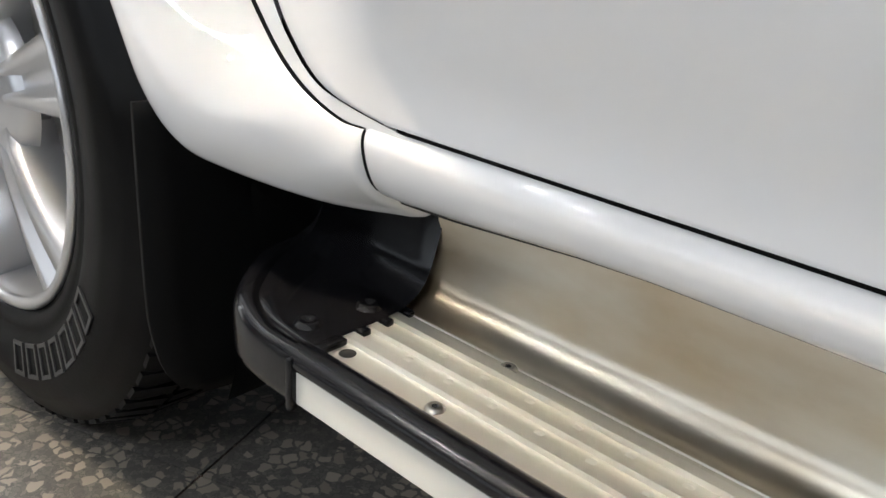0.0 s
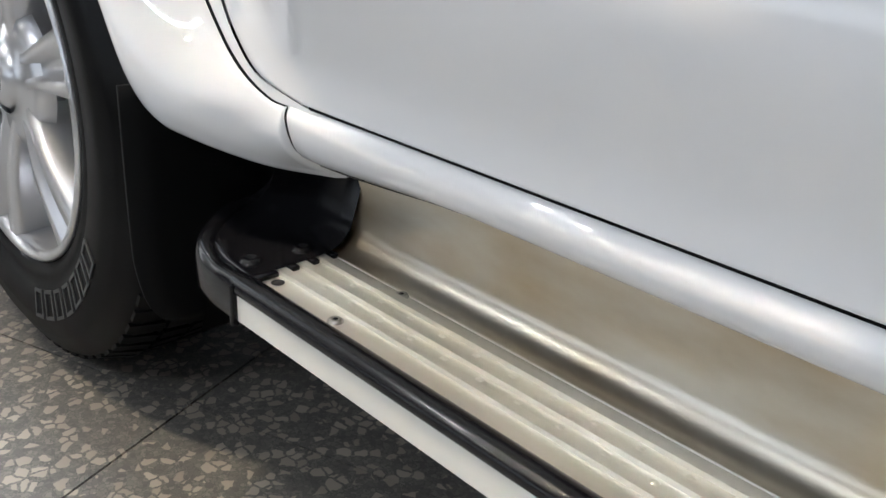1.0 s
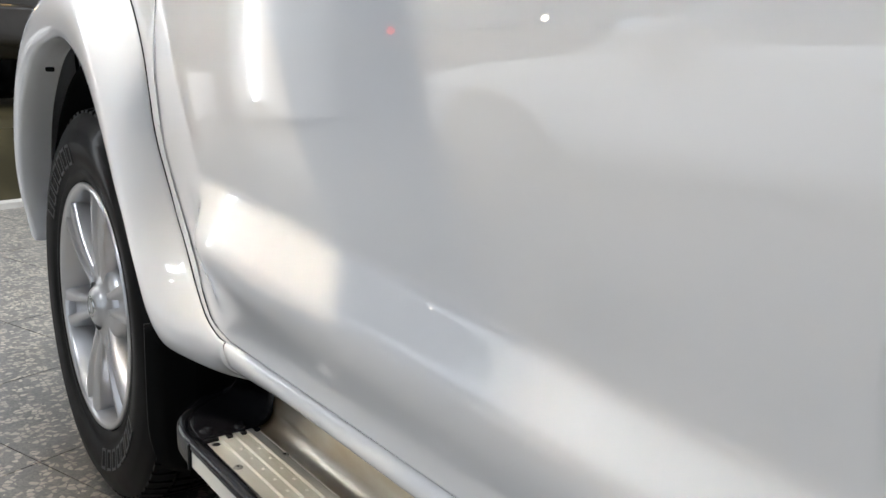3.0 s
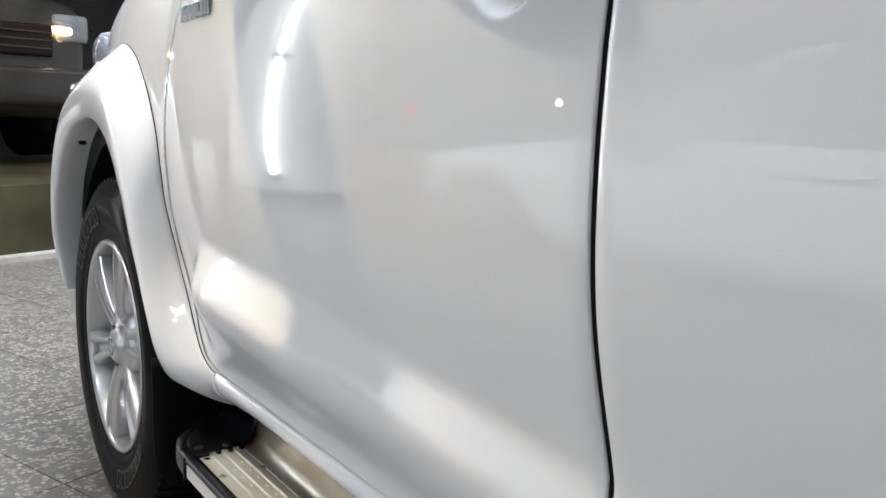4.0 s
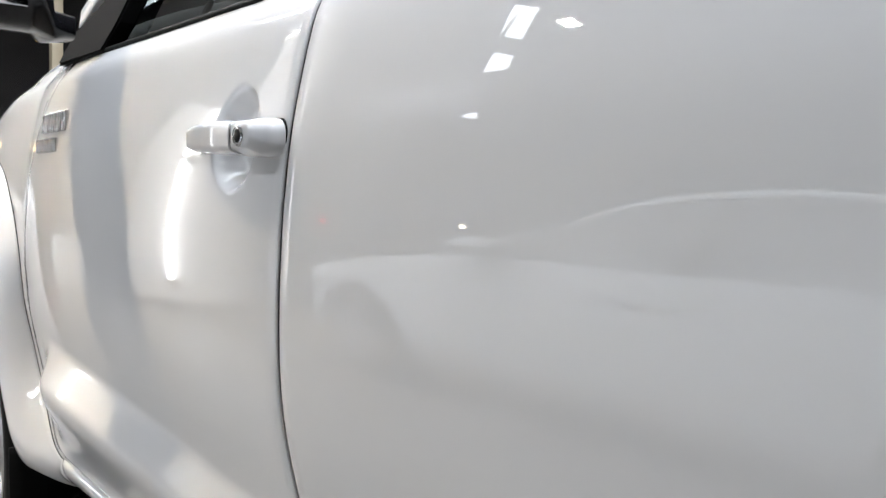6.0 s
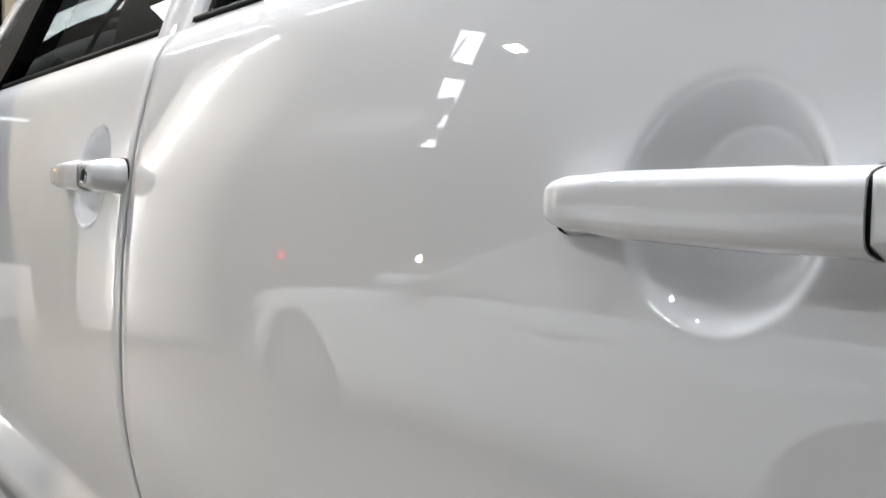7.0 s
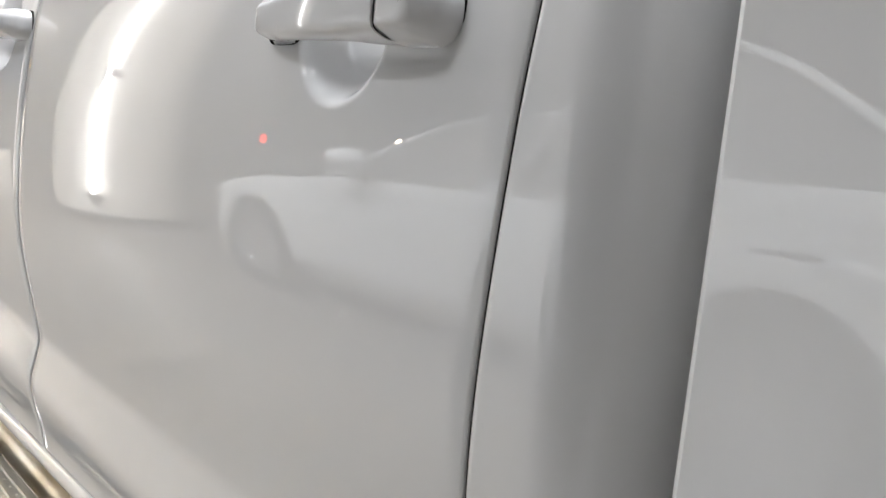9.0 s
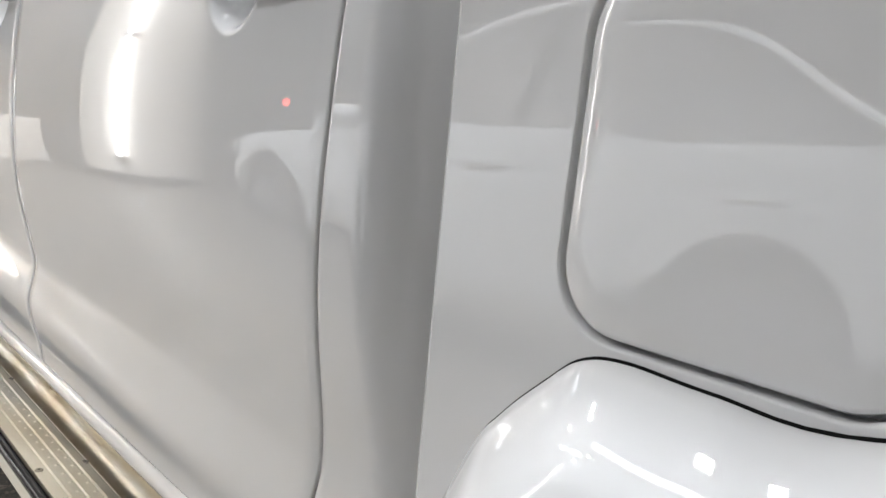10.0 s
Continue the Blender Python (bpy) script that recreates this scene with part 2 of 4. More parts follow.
def grid_values(a, b, coarse, dense=()):
    """Values from a to b, coarse apart, with finer stretches (lo, hi, step)."""
    vals = set(round(v, 5) for v in steps(a, b, max(2, round((b - a) / coarse))))
    for lo, hi, st in dense:
        vals = {v for v in vals if not lo < v < hi}
        vals |= set(round(v, 5) for v in steps(max(lo, a), min(hi, b), max(1, round((min(hi, b) - max(lo, a)) / st))))
    return sorted(vals)


def turned_in(rows, lip=0.0024, depth=0.022):
    """Adds to a panel's grid (rows of (x, y, z), side face looking to -y) a rounded, turned-in border."""
    def ring(p, q, k):
        # p: border point, q: its inner neighbour
        d = Vector((p[0] - q[0], 0, p[2] - q[2]))
        d = d.normalized() if d.length > 1e-9 else d
        return [(p[0] + d.x * lip * 0.7, p[1] + lip * 0.35, p[2] + d.z * lip * 0.7), (p[0] + d.x * lip, p[1] + lip, p[2] + d.z * lip), (p[0] + d.x * lip, p[1] + depth, p[2] + d.z * lip)][k]
    out = []
    for r in rows:
        out.append([ring(r[0], r[1], 2), ring(r[0], r[1], 1), ring(r[0], r[1], 0)] + list(r) + [ring(r[-1], r[-2], 0), ring(r[-1], r[-2], 1), ring(r[-1], r[-2], 2)])
    first, second, last, prev = out[0], out[1], out[-1], out[-2]
    low = [[ring(p, q, k) for p, q in zip(first, second)] for k in (2, 1, 0)]
    high = [[ring(p, q, k) for p, q in zip(last, prev)] for k in (0, 1, 2)]
    return low + out + high

# ---- the white pickup ----
# x runs to the truck's tail from its front axle, its flank faces -y near y = 0, the floor is z = 0
SECTION = [(0.40, 0.070), (0.45, 0.045), (0.489, 0.036), (0.53, 0.0365), (0.56, 0.0362), (0.59, 0.0345), (0.62, 0.0305), (0.656, 0.0235), (0.68, 0.0180),
           (0.71, 0.0105), (0.745, 0.0020), (0.79, -0.0065), (0.84, -0.0115), (0.90, -0.0130), (0.95, -0.0120), (1.00, -0.0095), (1.08, -0.001), (1.15, 0.0125), (1.195, 0.024), (1.215, 0.033), (1.235, 0.047)]
# the bulge low on the doors: from its hollow down to its crest, sinking and fading towards the tail
HOLLOW = [(0.50, 0.730), (0.65, 0.726), (1.10, 0.692), (1.50, 0.660), (2.40, 0.640)]
CREST = [(0.50, 0.640), (0.65, 0.632), (1.10, 0.612), (1.50, 0.585), (2.40, 0.560)]
SWELL = [(0.50, 0.0), (0.56, 0.012), (0.62, 0.042), (0.72, 0.046), (1.10, 0.034), (1.50, 0.0205), (2.05, 0.0170), (2.40, 0.0060)]


def ease(t):
    t = min(1.0, max(0.0, t))
    return t * t * (3 - 2 * t)


def ramp(t, r=0.28):
    """From 0 to 1, straight but for a rounded start and end."""
    t = min(1.0, max(0.0, t))
    full = 1 - r
    if t < r:
        return t * t / (2 * r * full)
    if t > 1 - r:
        return 1 - (1 - t)**2 / (2 * r * full)
    return (t - r / 2) / full


def side(x, z):
    """The side's section with the bulge on it."""
    y = lerp_table(SECTION, z)
    if 0.489 < z < 0.74 and x > 0.5:
        hollow, crest = lerp_table(HOLLOW, x), lerp_table(CREST, x)
        y -= lerp_table(SWELL, x) * (ramp((hollow - z) / (hollow - crest)) if z > crest else ease((z - 0.489) / (crest - 0.489)))
    return y


BELT = 1.235
CUPS = [(1.404, 1.074), (2.245, 1.0465)]


def flank(x, z):
    """The y of the truck's side skin."""
    y = side(x, z)
    if x > 2.545:                                  # the bed is flatter
        y = -0.004 + 0.012 * max(0, (0.72 - z) / 0.2)**2
    if x < 0.8:                                    # the door draws in a little towards the wheel
        y += (0.028 * ((0.8 - x) / 0.4)**2 if x > 0.4 else 0.028 + 0.02 * (0.4 - max(x, 0.0))) * min(1, max(0.15, (z - 0.5) / 0.3))
    if x < 0.2:                                    # the fender draws in to the front and over its crown
        y += 0.20 * ((0.2 - x) / 1.0)**2
    for cx, cz in CUPS:                            # hollows behind the handles
        r = math.hypot((x - cx) / 0.0525, (z - cz) / 0.0585)
        if r < 1.08:
            y += 0.031 * ease((1.08 - r) / 0.46)
    return y


def panel(xl, xr, zb, zt, nx, nz, dense_x=(), dense_z=()):
    """Grid over the flank between the edges xl(z), xr(z), zb, zt."""
    zs = grid_values(zb, zt, (zt - zb) / nz, dense_z)
    rows = []
    us = grid_values(0, 1, 1 / nx, dense_x)
    for z in zs:
        a, b = xl(z), xr(z)
        rows.append([(a + (b - a) * u, flank(a + (b - a) * u, z), z) for u in us])
    return turned_in(rows)


truck = thing("pickup_truck", (0.9, 0.87, 0), "glossy white double cab pickup truck with aluminium side steps", "pickup truck")

DOOR_FRONT = [(0.487, 0.650), (0.493, 0.604), (0.499, 0.568), (0.508, 0.545), (0.530, 0.519), (0.555, 0.500), (0.60, 0.468), (0.65, 0.437), (0.70, 0.414), (0.763, 0.400), (0.824, 0.397), (0.87, 0.399), (0.985, 0.430), (1.107, 0.482), (1.18, 0.545), (1.235, 0.615)]
FB = 1.527                                        # the seam behind the front door
front_edge = lambda z: lerp_table(DOOR_FRONT, z)
b_seam = lambda z: FB + 0.012 * max(0, (0.68 - z) / 0.19)**2
C_LINE = [(0.45, 2.318), (0.50, 2.338), (0.60, 2.370), (0.65, 2.386), (0.72, 2.400), (0.80, 2.411), (0.90, 2.419), (1.00, 2.424), (1.11, 2.428), (1.235, 2.430)]
c_seam = lambda z: lerp_table(C_LINE, z)


def dense_for(a, b, lo, hi, n):
    return [((lo - a) / (b - a), (hi - a) / (b - a), (hi - lo) / (b - a) / n)]


DZ = [(0.98, 1.14, 0.0024), (0.495, 0.735, 0.004), (1.18, 1.235, 0.005)]
front_door = part("front_door", sheet(panel(lambda z: front_edge(z) + 0.0035, lambda z: b_seam(z) - 0.0056, 0.492, BELT, 60, 40, dense_for(0.44, 1.524, 1.335, 1.475, 62), DZ)), PAINT, truck)
rear_door = part("rear_door", sheet(panel(lambda z: b_seam(z) + 0.0056, lambda z: c_seam(z) - 0.0040, 0.492, BELT, 50, 40, dense_for(1.53, 2.408, 2.178, 2.312, 62), DZ)), PAINT, truck)


# black strips sunk in the door gaps, standing in for their shade
def seam_shade(door, path, half=0.0065, deep=0.0026):
    rows = []
    for i, (x, z) in enumerate(path):
        a, b = path[max(0, i - 1)], path[min(len(path) - 1, i + 1)]
        dx, dz = b[0] - a[0], b[1] - a[1]
        d = math.hypot(dx, dz)
        nx, nz = -dz / d * half, dx / d * half
        y = flank(x, z)
        rows.append([(x + nx * u, y + e, z + nz * u) for u, e in ((-1, deep + 0.002), (-0.3, deep), (0.3, deep), (1, deep + 0.002))])
    part("seam_shade", sheet(rows), TRIM, door)


seam_shade(front_door, [(b_seam(z), z) for z in steps(0.49, BELT, 50)])
seam_shade(rear_door, [(c_seam(z), z) for z in steps(0.49, BELT, 50)], 0.0042, 0.0034)
seam_shade(front_door, [(front_edge(z) - 0.001, z) for z in steps(0.492, BELT, 60)], 0.0045)

# cab corner behind the rear door, which rounds in towards the bed
rows = []
for z in grid_values(0.45, 1.32, 0.02):
    r = []
    x0 = c_seam(z) + 0.0040
    for i in range(24):
        s = i / 23
        if s < 0.45:
            x = x0 + (2.460 - x0) * s / 0.45
            y = side(2.42, z) if z < BELT else 0.047 + (z - BELT) * 0.4
        else:
            a = (s - 0.45) / 0.55 * math.pi / 2
            x = 2.460 + 0.056 * math.sin(a)
            y = (side(2.42, z) if z < BELT else 0.047 + (z - BELT) * 0.4) + 0.150 * (1 - math.cos(a))
        r.append((x, y, z))
    rows.append(r)
part("cab_corner", sheet(turned_in(rows)), PAINT, truck)

# bed side: cut round the filler lid by strips
LX0, LX1, LZ0, LZ1, LR = 2.651, 2.845, 0.822, 1.014, 0.040


def rounded_rect(x0, x1, z0, z1, r, n=10):
    """Outline, corner by corner, from the lower left corner on."""
    pts = []
    for cx, cz, a0 in ((x0 + r, z0 + r, math.pi), (x1 - r, z0 + r, 1.5 * math.pi), (x1 - r, z1 - r, 0), (x0 + r, z1 - r, 0.5 * math.pi)):
        for i in range(n + 1):
            a = a0 + math.pi / 2 * i / n
            pts.append((cx + r * math.cos(a), cz + r * math.sin(a)))
    return pts


def lid_outline(grow, n=10):
    pts = rounded_rect(LX0 - grow, LX1 + grow, LZ0 - grow, LZ1 + grow, LR + grow, n)
    # the lid's sides lean a little
    return [(x + 0.004 * (z - 0.87) / 0.15 * (1 if x < 2.75 else 0.6), z) for x, z in pts]


BED_Y = -0.004
BX0, BX1, BZ0, BZ1 = 2.548, 4.30, 0.50, 1.18
hole = lid_outline(0.0030)
rows = []
for t in (0.0, 0.012, 0.03, 0.06, 0.14, 0.3, 0.5, 0.75, 1.0):   # from the hole's edge out to a square field
    row = []
    for i, (x, z) in enumerate(hole):
        fx, fz = 2.75, 0.918
        c, q = divmod(i, 11)
        q = q / 10
        sx, sz = ((-1, -1), (1, -1), (1, 1), (-1, 1))[c]
        kx, kz = fx + sx * 0.128, fz + sz * 0.128
        first = q <= 0.5                           # the side that the corner's arc starts on
        w = abs(q - 0.5) / 0.5
        along = (0.052, 0.051)
        if first == (c % 2 == 0):
            ox, oz = kx, kz - sz * 2 * along[1] * w * 0.6
        else:
            ox, oz = kx - sx * 2 * along[0] * w * 0.6, kz
        row.append((x + (ox - x) * t, BED_Y + (0.0016 * (1 - t / 0.03)**2 if t < 0.03 else 0), z + (oz - z) * t))
    rows.append(row)
bm = bmesh.new()
quads(bm, [[(x, BED_Y + 0.03, z) for x, _, z in rows[0]], [(x, BED_Y + 0.006, z) for x, _, z in rows[0]]] + rows, close_u=True)
fx0, fx1, fz0, fz1 = 2.622, 2.878, 0.79, 1.046


def bed_rows(xa, xb, za, zb, nx, nz):
    return [[(x, BED_Y + 0.012 * max(0, (0.72 - z) / 0.2)**2, z) for x in steps(xa, xb, nx)] for z in steps(za, zb, nz)]


quads(bm, bed_rows(BX0, fx0, BZ0, BZ1, 8, 30))
quads(bm, bed_rows(fx0, fx1, fz1, BZ1, 8, 6))
quads(bm, bed_rows(fx0, fx1, BZ0, fz0, 8, 12))
quads(bm, bed_rows(fx1, BX1, BZ0, BZ1, 20, 30))
# front edge of the bed, a tight radius, then the front wall
quads(bm, [[(BX0 - 0.004 * math.sin(a), BED_Y + 0.004 * (1 - math.cos(a)) + d + 0.012 * max(0, (0.72 - z) / 0.2)**2, z) for z in steps(BZ0, BZ1, 30)] for a, d in ((0, 0), (0.8, 0), (1.57, 0), (1.57, 0.12))])
bed_side = part("bed_side", bm, PAINT, truck)
bm = bmesh.new()
ring = [lid_outline(g) for g in (0.0, -0.0012, -0.004, -0.02, -0.036)]
quads(bm, [[(x, BED_Y + d, z) for x, z in o] for o, d in zip([lid_outline(0)] + ring, (0.02, 0.004, 0.001, -0.001, -0.002, -0.0025))], close_u=True)
bm.verts.ensure_lookup_table()
bmesh.ops.contextual_create(bm, geom=[v for v in bm.verts[-44:]])
part("fuel_lid", bm, PAINT, truck)
part("lid_well", box(LX0 - 0.02, LX1 + 0.02, 0.010, 0.03, LZ0 - 0.02, LZ1 + 0.02), PAINT, truck)
# black box across the gap, added for the deep shade in it
part("cab_bed_gap_shade", box(2.515, 2.60, 0.060, 0.075, 0.44, 1.20), UNDER, truck)

# front fender above the flare
GROOVE = [(-0.56, 0.50), (-0.535, 0.65), (-0.48, 0.84), (-0.36, 0.975), (-0.17, 1.048), (0.036, 1.064), (0.172, 1.037), (0.282, 0.965), (0.350, 0.873), (0.366, 0.763), (0.400, 0.65), (0.434, 0.597), (0.474, 0.550), (0.504, 0.519), (0.536, 0.498), (0.570, 0.486), (0.594, 0.485)]
LIPS = [(-0.47, 0.44, 0.0), (-0.455, 0.58, -0.025), (-0.40, 0.73, -0.03), (-0.26, 0.86, -0.03), (-0.09, 0.905, -0.03), (0.05, 0.903, -0.03), (0.165, 0.855, -0.03), (0.255, 0.765, -0.03), (0.315, 0.675, -0.028), (0.358, 0.60, -0.022),
        (0.389, 0.538, -0.018), (0.412, 0.482, -0.012), (0.436, 0.446, 0.0), (0.470, 0.430, 0.020), (0.530, 0.417, 0.055), (0.588, 0.417, 0.085)]
groove = spline(GROOVE, 70)
CROWN = [(-0.80, 1.02), (-0.45, 1.11), (-0.2, 1.18), (0.0, 1.225), (0.25, 1.262), (0.62, 1.285)]
rows = []
NV = 26
for k in range(96):
    x = -0.80 + 1.46 * k / 95
    # lower border: the groove's top where there is one
    low = 0.60
    for (xa, za), (xb, zb) in zip(groove, groove[1:]):
        if min(xa, xb) <= x <= max(xa, xb) and abs(xb - xa) > 1e-9:
            low = max(low, za + (zb - za) * (x - xa) / (xb - xa))
    top = lerp_table(CROWN, x)
    col = []
    for j in range(NV):
        v = j / (NV - 1)
        z = low - 0.01 + (top - low + 0.01) * min(1, v / 0.8)
        # the rear border follows the door's front edge
        xx = min(x, front_edge(min(max(z, 0.49), 1.235)) - 0.003)
        inward = 0
        s = (z - (top - 0.07)) / 0.07
        if s > 0:
            inward = 0.028 * s * s
        if v > 0.8:
            inward = 0.028 + 0.55 * (v - 0.8) / 0.2
            z = top + 0.030 * math.sin((v - 0.8) / 0.2 * math.pi / 2)
        col.append((xx, flank(xx, min(z, 1.235)) + inward, z))
    rows.append(col)
part("front_fender", sheet(rows), PAINT, truck)
bm = sheet([[(x, y, z) for y in steps(0.62, 1.74, 8)] for x, z in [(-0.86, 0.98), (-0.80, 1.05), (-0.45, 1.14), (-0.2, 1.21), (0, 1.255), (0.25, 1.292), (0.5, 1.31), (0.62, 1.315)]])
part("bonnet", bm, PAINT, truck)
# short strip of body between groove and door
gr = spline(GROOVE[7:], 40)
rows = []
for x, z in gr:
    xe = max(front_edge(max(z, 0.488)) - 0.003, x + 0.004)
    rows.append([(x - 0.012 + (xe - x + 0.012) * t, flank(x + (xe - x) * t, z) + (0.004 if t < 0.1 else 0), z - 0.002 * (1 - t)) for t in steps(0, 1, 6)])
part("fender_edge", sheet(rows), PAINT, truck)


def flare(name, groove_pts, lip_pts, depth, n=90, gy=None, tail=False):
    """Wheel arch flare: swells from its groove on the body to a rounded lip, then turns in."""
    g, l = spline(groove_pts, n), spline(lip_pts, n)
    rows = []
    for k, ((gx, gz), (lx, lz, ly)) in enumerate(zip(g, l)):
        late = ease((k / n - 0.84) / 0.15) if tail else 0.0
        y0 = (flank(gx, gz) if gy is None else gy) + 0.002
        row = [(gx, y0 + 0.02, gz), (gx, y0, gz), ]
        for t in steps(0, 1, 14)[0:]:
            s = (0.6 * (1 - (1 - t)**2.2) + 0.4 * ramp(t / 0.7)) * (1 - late) + t**2.6 * late
            y = y0 - 0.004 + (ly - y0 + 0.004) * s - (0.012 - 0.006 * late) * math.sin(math.pi * t)
            row.append((gx + (lx - gx) * t, y, gz + (lz - gz) * t))
        ux, uz = lx - gx, lz - gz
        d = math.hypot(ux, uz)
        ux, uz = ux / d, uz / d
        row += [(lx + ux * 0.004, ly + 0.003, lz + uz * 0.004), (lx + ux * 0.006, ly + 0.009, lz + uz * 0.006), (lx + ux * 0.005, ly + depth * 0.5, lz + uz * 0.005), (lx, ly + depth, lz)]
        rows.append(row)
    if tail:                                       # runs on under the sill
        rows.append([(x + 0.004, y + 0.006, z) for x, y, z in rows[-1]])
        rows.append([(x + 0.002, y + 0.022, z + 0.004) for x, y, z in rows[-1]])
    return sheet(rows)


front_flare = part("front_flare", flare("front_flare", GROOVE, LIPS, 0.07, tail=True), PAINT, truck)
part("flare_gasket", sheet([[(x + dx, flank(x, z) + dy, z + dz) for dx, dy, dz in ((-0.004, 0.006, -0.002), (-0.001, -0.0015, 0), (0.003, -0.001, 0.001), (0.005, 0.006, 0.002))] for x, z in groove]), TRIM, front_flare)
part("clip_screw", lathe([(0.0, -0.004), (0.004, -0.004), (0.005, 0), (0.005, 0.012)], 12, (-0.235, 0.002, 0.842)), TRIM, front_flare)
R_GROOVE = [(2.50, 0.47), (2.545, 0.62), (2.594, 0.728), (2.619, 0.761), (2.65, 0.790), (2.672, 0.807), (2.700, 0.813), (2.75, 0.812), (2.82, 0.815), (2.95, 0.86), (3.10, 0.92), (3.3, 0.89), (3.47, 0.78), (3.56, 0.6), (3.60, 0.45)]
R_LIPS = [(3.085 + (x - 3.085) * 0.815, 0.40 + (z - 0.40) * 0.815, -0.06 if 0.5 < z else -0.02) for x, z in R_GROOVE]
rear_flare = part("rear_flare", flare("rear_flare", R_GROOVE, R_LIPS, 0.07, gy=BED_Y), PAINT, truck)
part("flare_gasket", sheet([[(x, BED_Y + dy, z + dz) for dy, dz in ((0.006, -0.003), (-0.0006, -0.002), (-0.0006, 0.0015), (0.004, 0.003))] for x, z in spline(R_GROOVE, 70)]), TRIM, rear_flare)

# sill under the doors
SILL = [(0.055, 0.489), (0.042, 0.4885), (0.036, 0.486), (0.0325, 0.4815), (0.0315, 0.475), (0.034, 0.466), (0.041, 0.457), (0.053, 0.450), (0.070, 0.446), (0.09, 0.445), (0.14, 0.447)]
rows = []
for x in [0.598, 0.5995, 0.603, 0.62] + steps(0.66, 2.45, 40):
    g = 0.003 * max(0, (0.603 - x) / 0.005)
    deep = 0.012 * ease((0.80 - x) / 0.2)           # stands lower where it meets the flare
    rows.append([(x - 0.006 * ((0.470 - z) / 0.03)**2 * (x < 0.63), y + g, z - deep * ease((0.475 - z) / 0.03)) for y, z in spline(SILL, 24)])
part("sill_joint", sheet([[(x - 0.006 * ((0.470 - z) / 0.03)**2, y + e, z - 0.012 * ease((0.475 - z) / 0.03)) for y, z in spline(SILL, 24)] for x, e in ((0.5955, 0.006), (0.5960, 0.0022), (0.5975, 0.0022), (0.5980, 0.006))]), TRIM, truck)
part("sill", sheet(rows), PAINT, truck)
part("door_seal", box(0.62, 2.42, 0.040, 0.06, 0.4880, 0.4925), TRIM, truck)
# black strip drawn as the shade line below the sill's edge
part("sill_shade", sheet([[(x, y, z - 0.012 * ease((0.80 - x) / 0.2)) for y, z in ((0.060, 0.4480), (0.063, 0.4448), (0.074, 0.4425), (0.116, 0.4415))] for x in steps(0.605, 2.45, 40)]), TRIM, truck)
part("under_sill", box(0.60, 2.45, 0.124, 0.16, 0.36, 0.444), UNDER, truck)
# black sheet behind the doors that keeps the gaps dark
part("seam_backing", box(0.5, 2.43, 0.046, 0.052, 0.5, 1.19), UNDER, truck)

# ---- the side step ----
step_board = part("side_step", sheet([[(x, y, z) for y, z in [(0.02, 0.304), (-0.012, 0.304), (-0.015, 0.307), (-0.015, 0.331), (-0.0145, 0.336), (-0.010, 0.3385)]] for x in steps(0.584, 2.36, 30)]), STRIP, truck, "aluminium side step with ribbed tread and cream outer edge", sharp=40)
TREAD = [(0.000, 0.3395)]
for ry in (0.030, 0.0515, 0.073):
    TREAD += [(ry - 0.0050, 0.3400), (ry - 0.0040, 0.3435), (ry + 0.0040, 0.3437), (ry + 0.0050, 0.3400)]
TREAD += [(0.0855, 0.3400), (0.0862, 0.3412)]
BACK = [(0.0862, 0.3412), (0.0872, 0.3416)] + [(0.0895 + 0.024 * math.sin(a), 0.3656 - 0.024 * math.cos(a)) for a in steps(0, 1.45, 8)] + [(0.1150, 0.385), (0.1165, 0.41), (0.1182, 0.4395)]
part("tread", sheet([[(x, y, z) for y, z in TREAD] for x in steps(0.586, 2.36, 40)]), ALU, step_board, "worn pale aluminium ribbed tread", sharp=35)
part("back_plate", sheet([[(x, y, z) for y, z in BACK] for x in steps(0.586, 2.36, 40)]), STAINED, step_board, "stained brushed aluminium back plate", sharp=35)
part("edge_rubber", sheet([[(x, -0.0062 + 0.0122 * math.cos(a), 0.3372 + 0.0088 * math.sin(a)) for a in steps(-0.4, math.pi + 0.9, 14)] for x in steps(0.585, 2.36, 30)]), PLASTIC, step_board, "black rubber edge strip")


def screw_mesh():
    bm = lathe([(0.0015, 0.0006), (0.0022, 0.0022), (0.0050, 0.0022), (0.0062, 0.0010), (0.0068, 0.0)], 14, (0, 0, 0), "z")
    return mesh_of("screw", bm, STEEL)


SCREW = screw_mesh()
WASHER = mesh_of("hole", lathe([(0.0, 0.0006), (0.0052, 0.0006), (0.006, 0.0002)], 14, (0, 0, 0), "z"), HOLE)
RECESS = mesh_of("recess", lathe([(0.0, 0.0024), (0.0021, 0.0024), (0.0026, 0.0018)], 6, (0, 0, 0), "z"), HOLE)
PIP = mesh_of("pip", lathe([(0.0, 0.0012), (0.002, 0.0009), (0.0034, 0.0)], 10, (0, 0, 0), "z"), ALU)
for sx in (0.691, 1.15, 1.62, 2.1):
    for sy, sz in ((0.013, 0.3398), (0.082, 0.3400)):
        ob = part("screw", SCREW, STEEL, step_board)
        ob.location = (sx, sy, sz)
        ob = part("screw_recess", RECESS, HOLE, step_board)
        ob.location = (sx, sy, sz)
for hx, hy in ((0.609, 0.0155), (1.74, 0.016), (1.77, 0.05)):
    ob = part("hole", WASHER, HOLE, step_board)
    ob.location = (hx, hy, 0.3399)
for i in range(46):
    for py in (0.041, 0.0625):
        ob = part("pip", PIP, ALU, step_board)
        ob.location = (0.64 + 0.036 * i + (0.012 if py > 0.05 else 0), py, 0.3400)


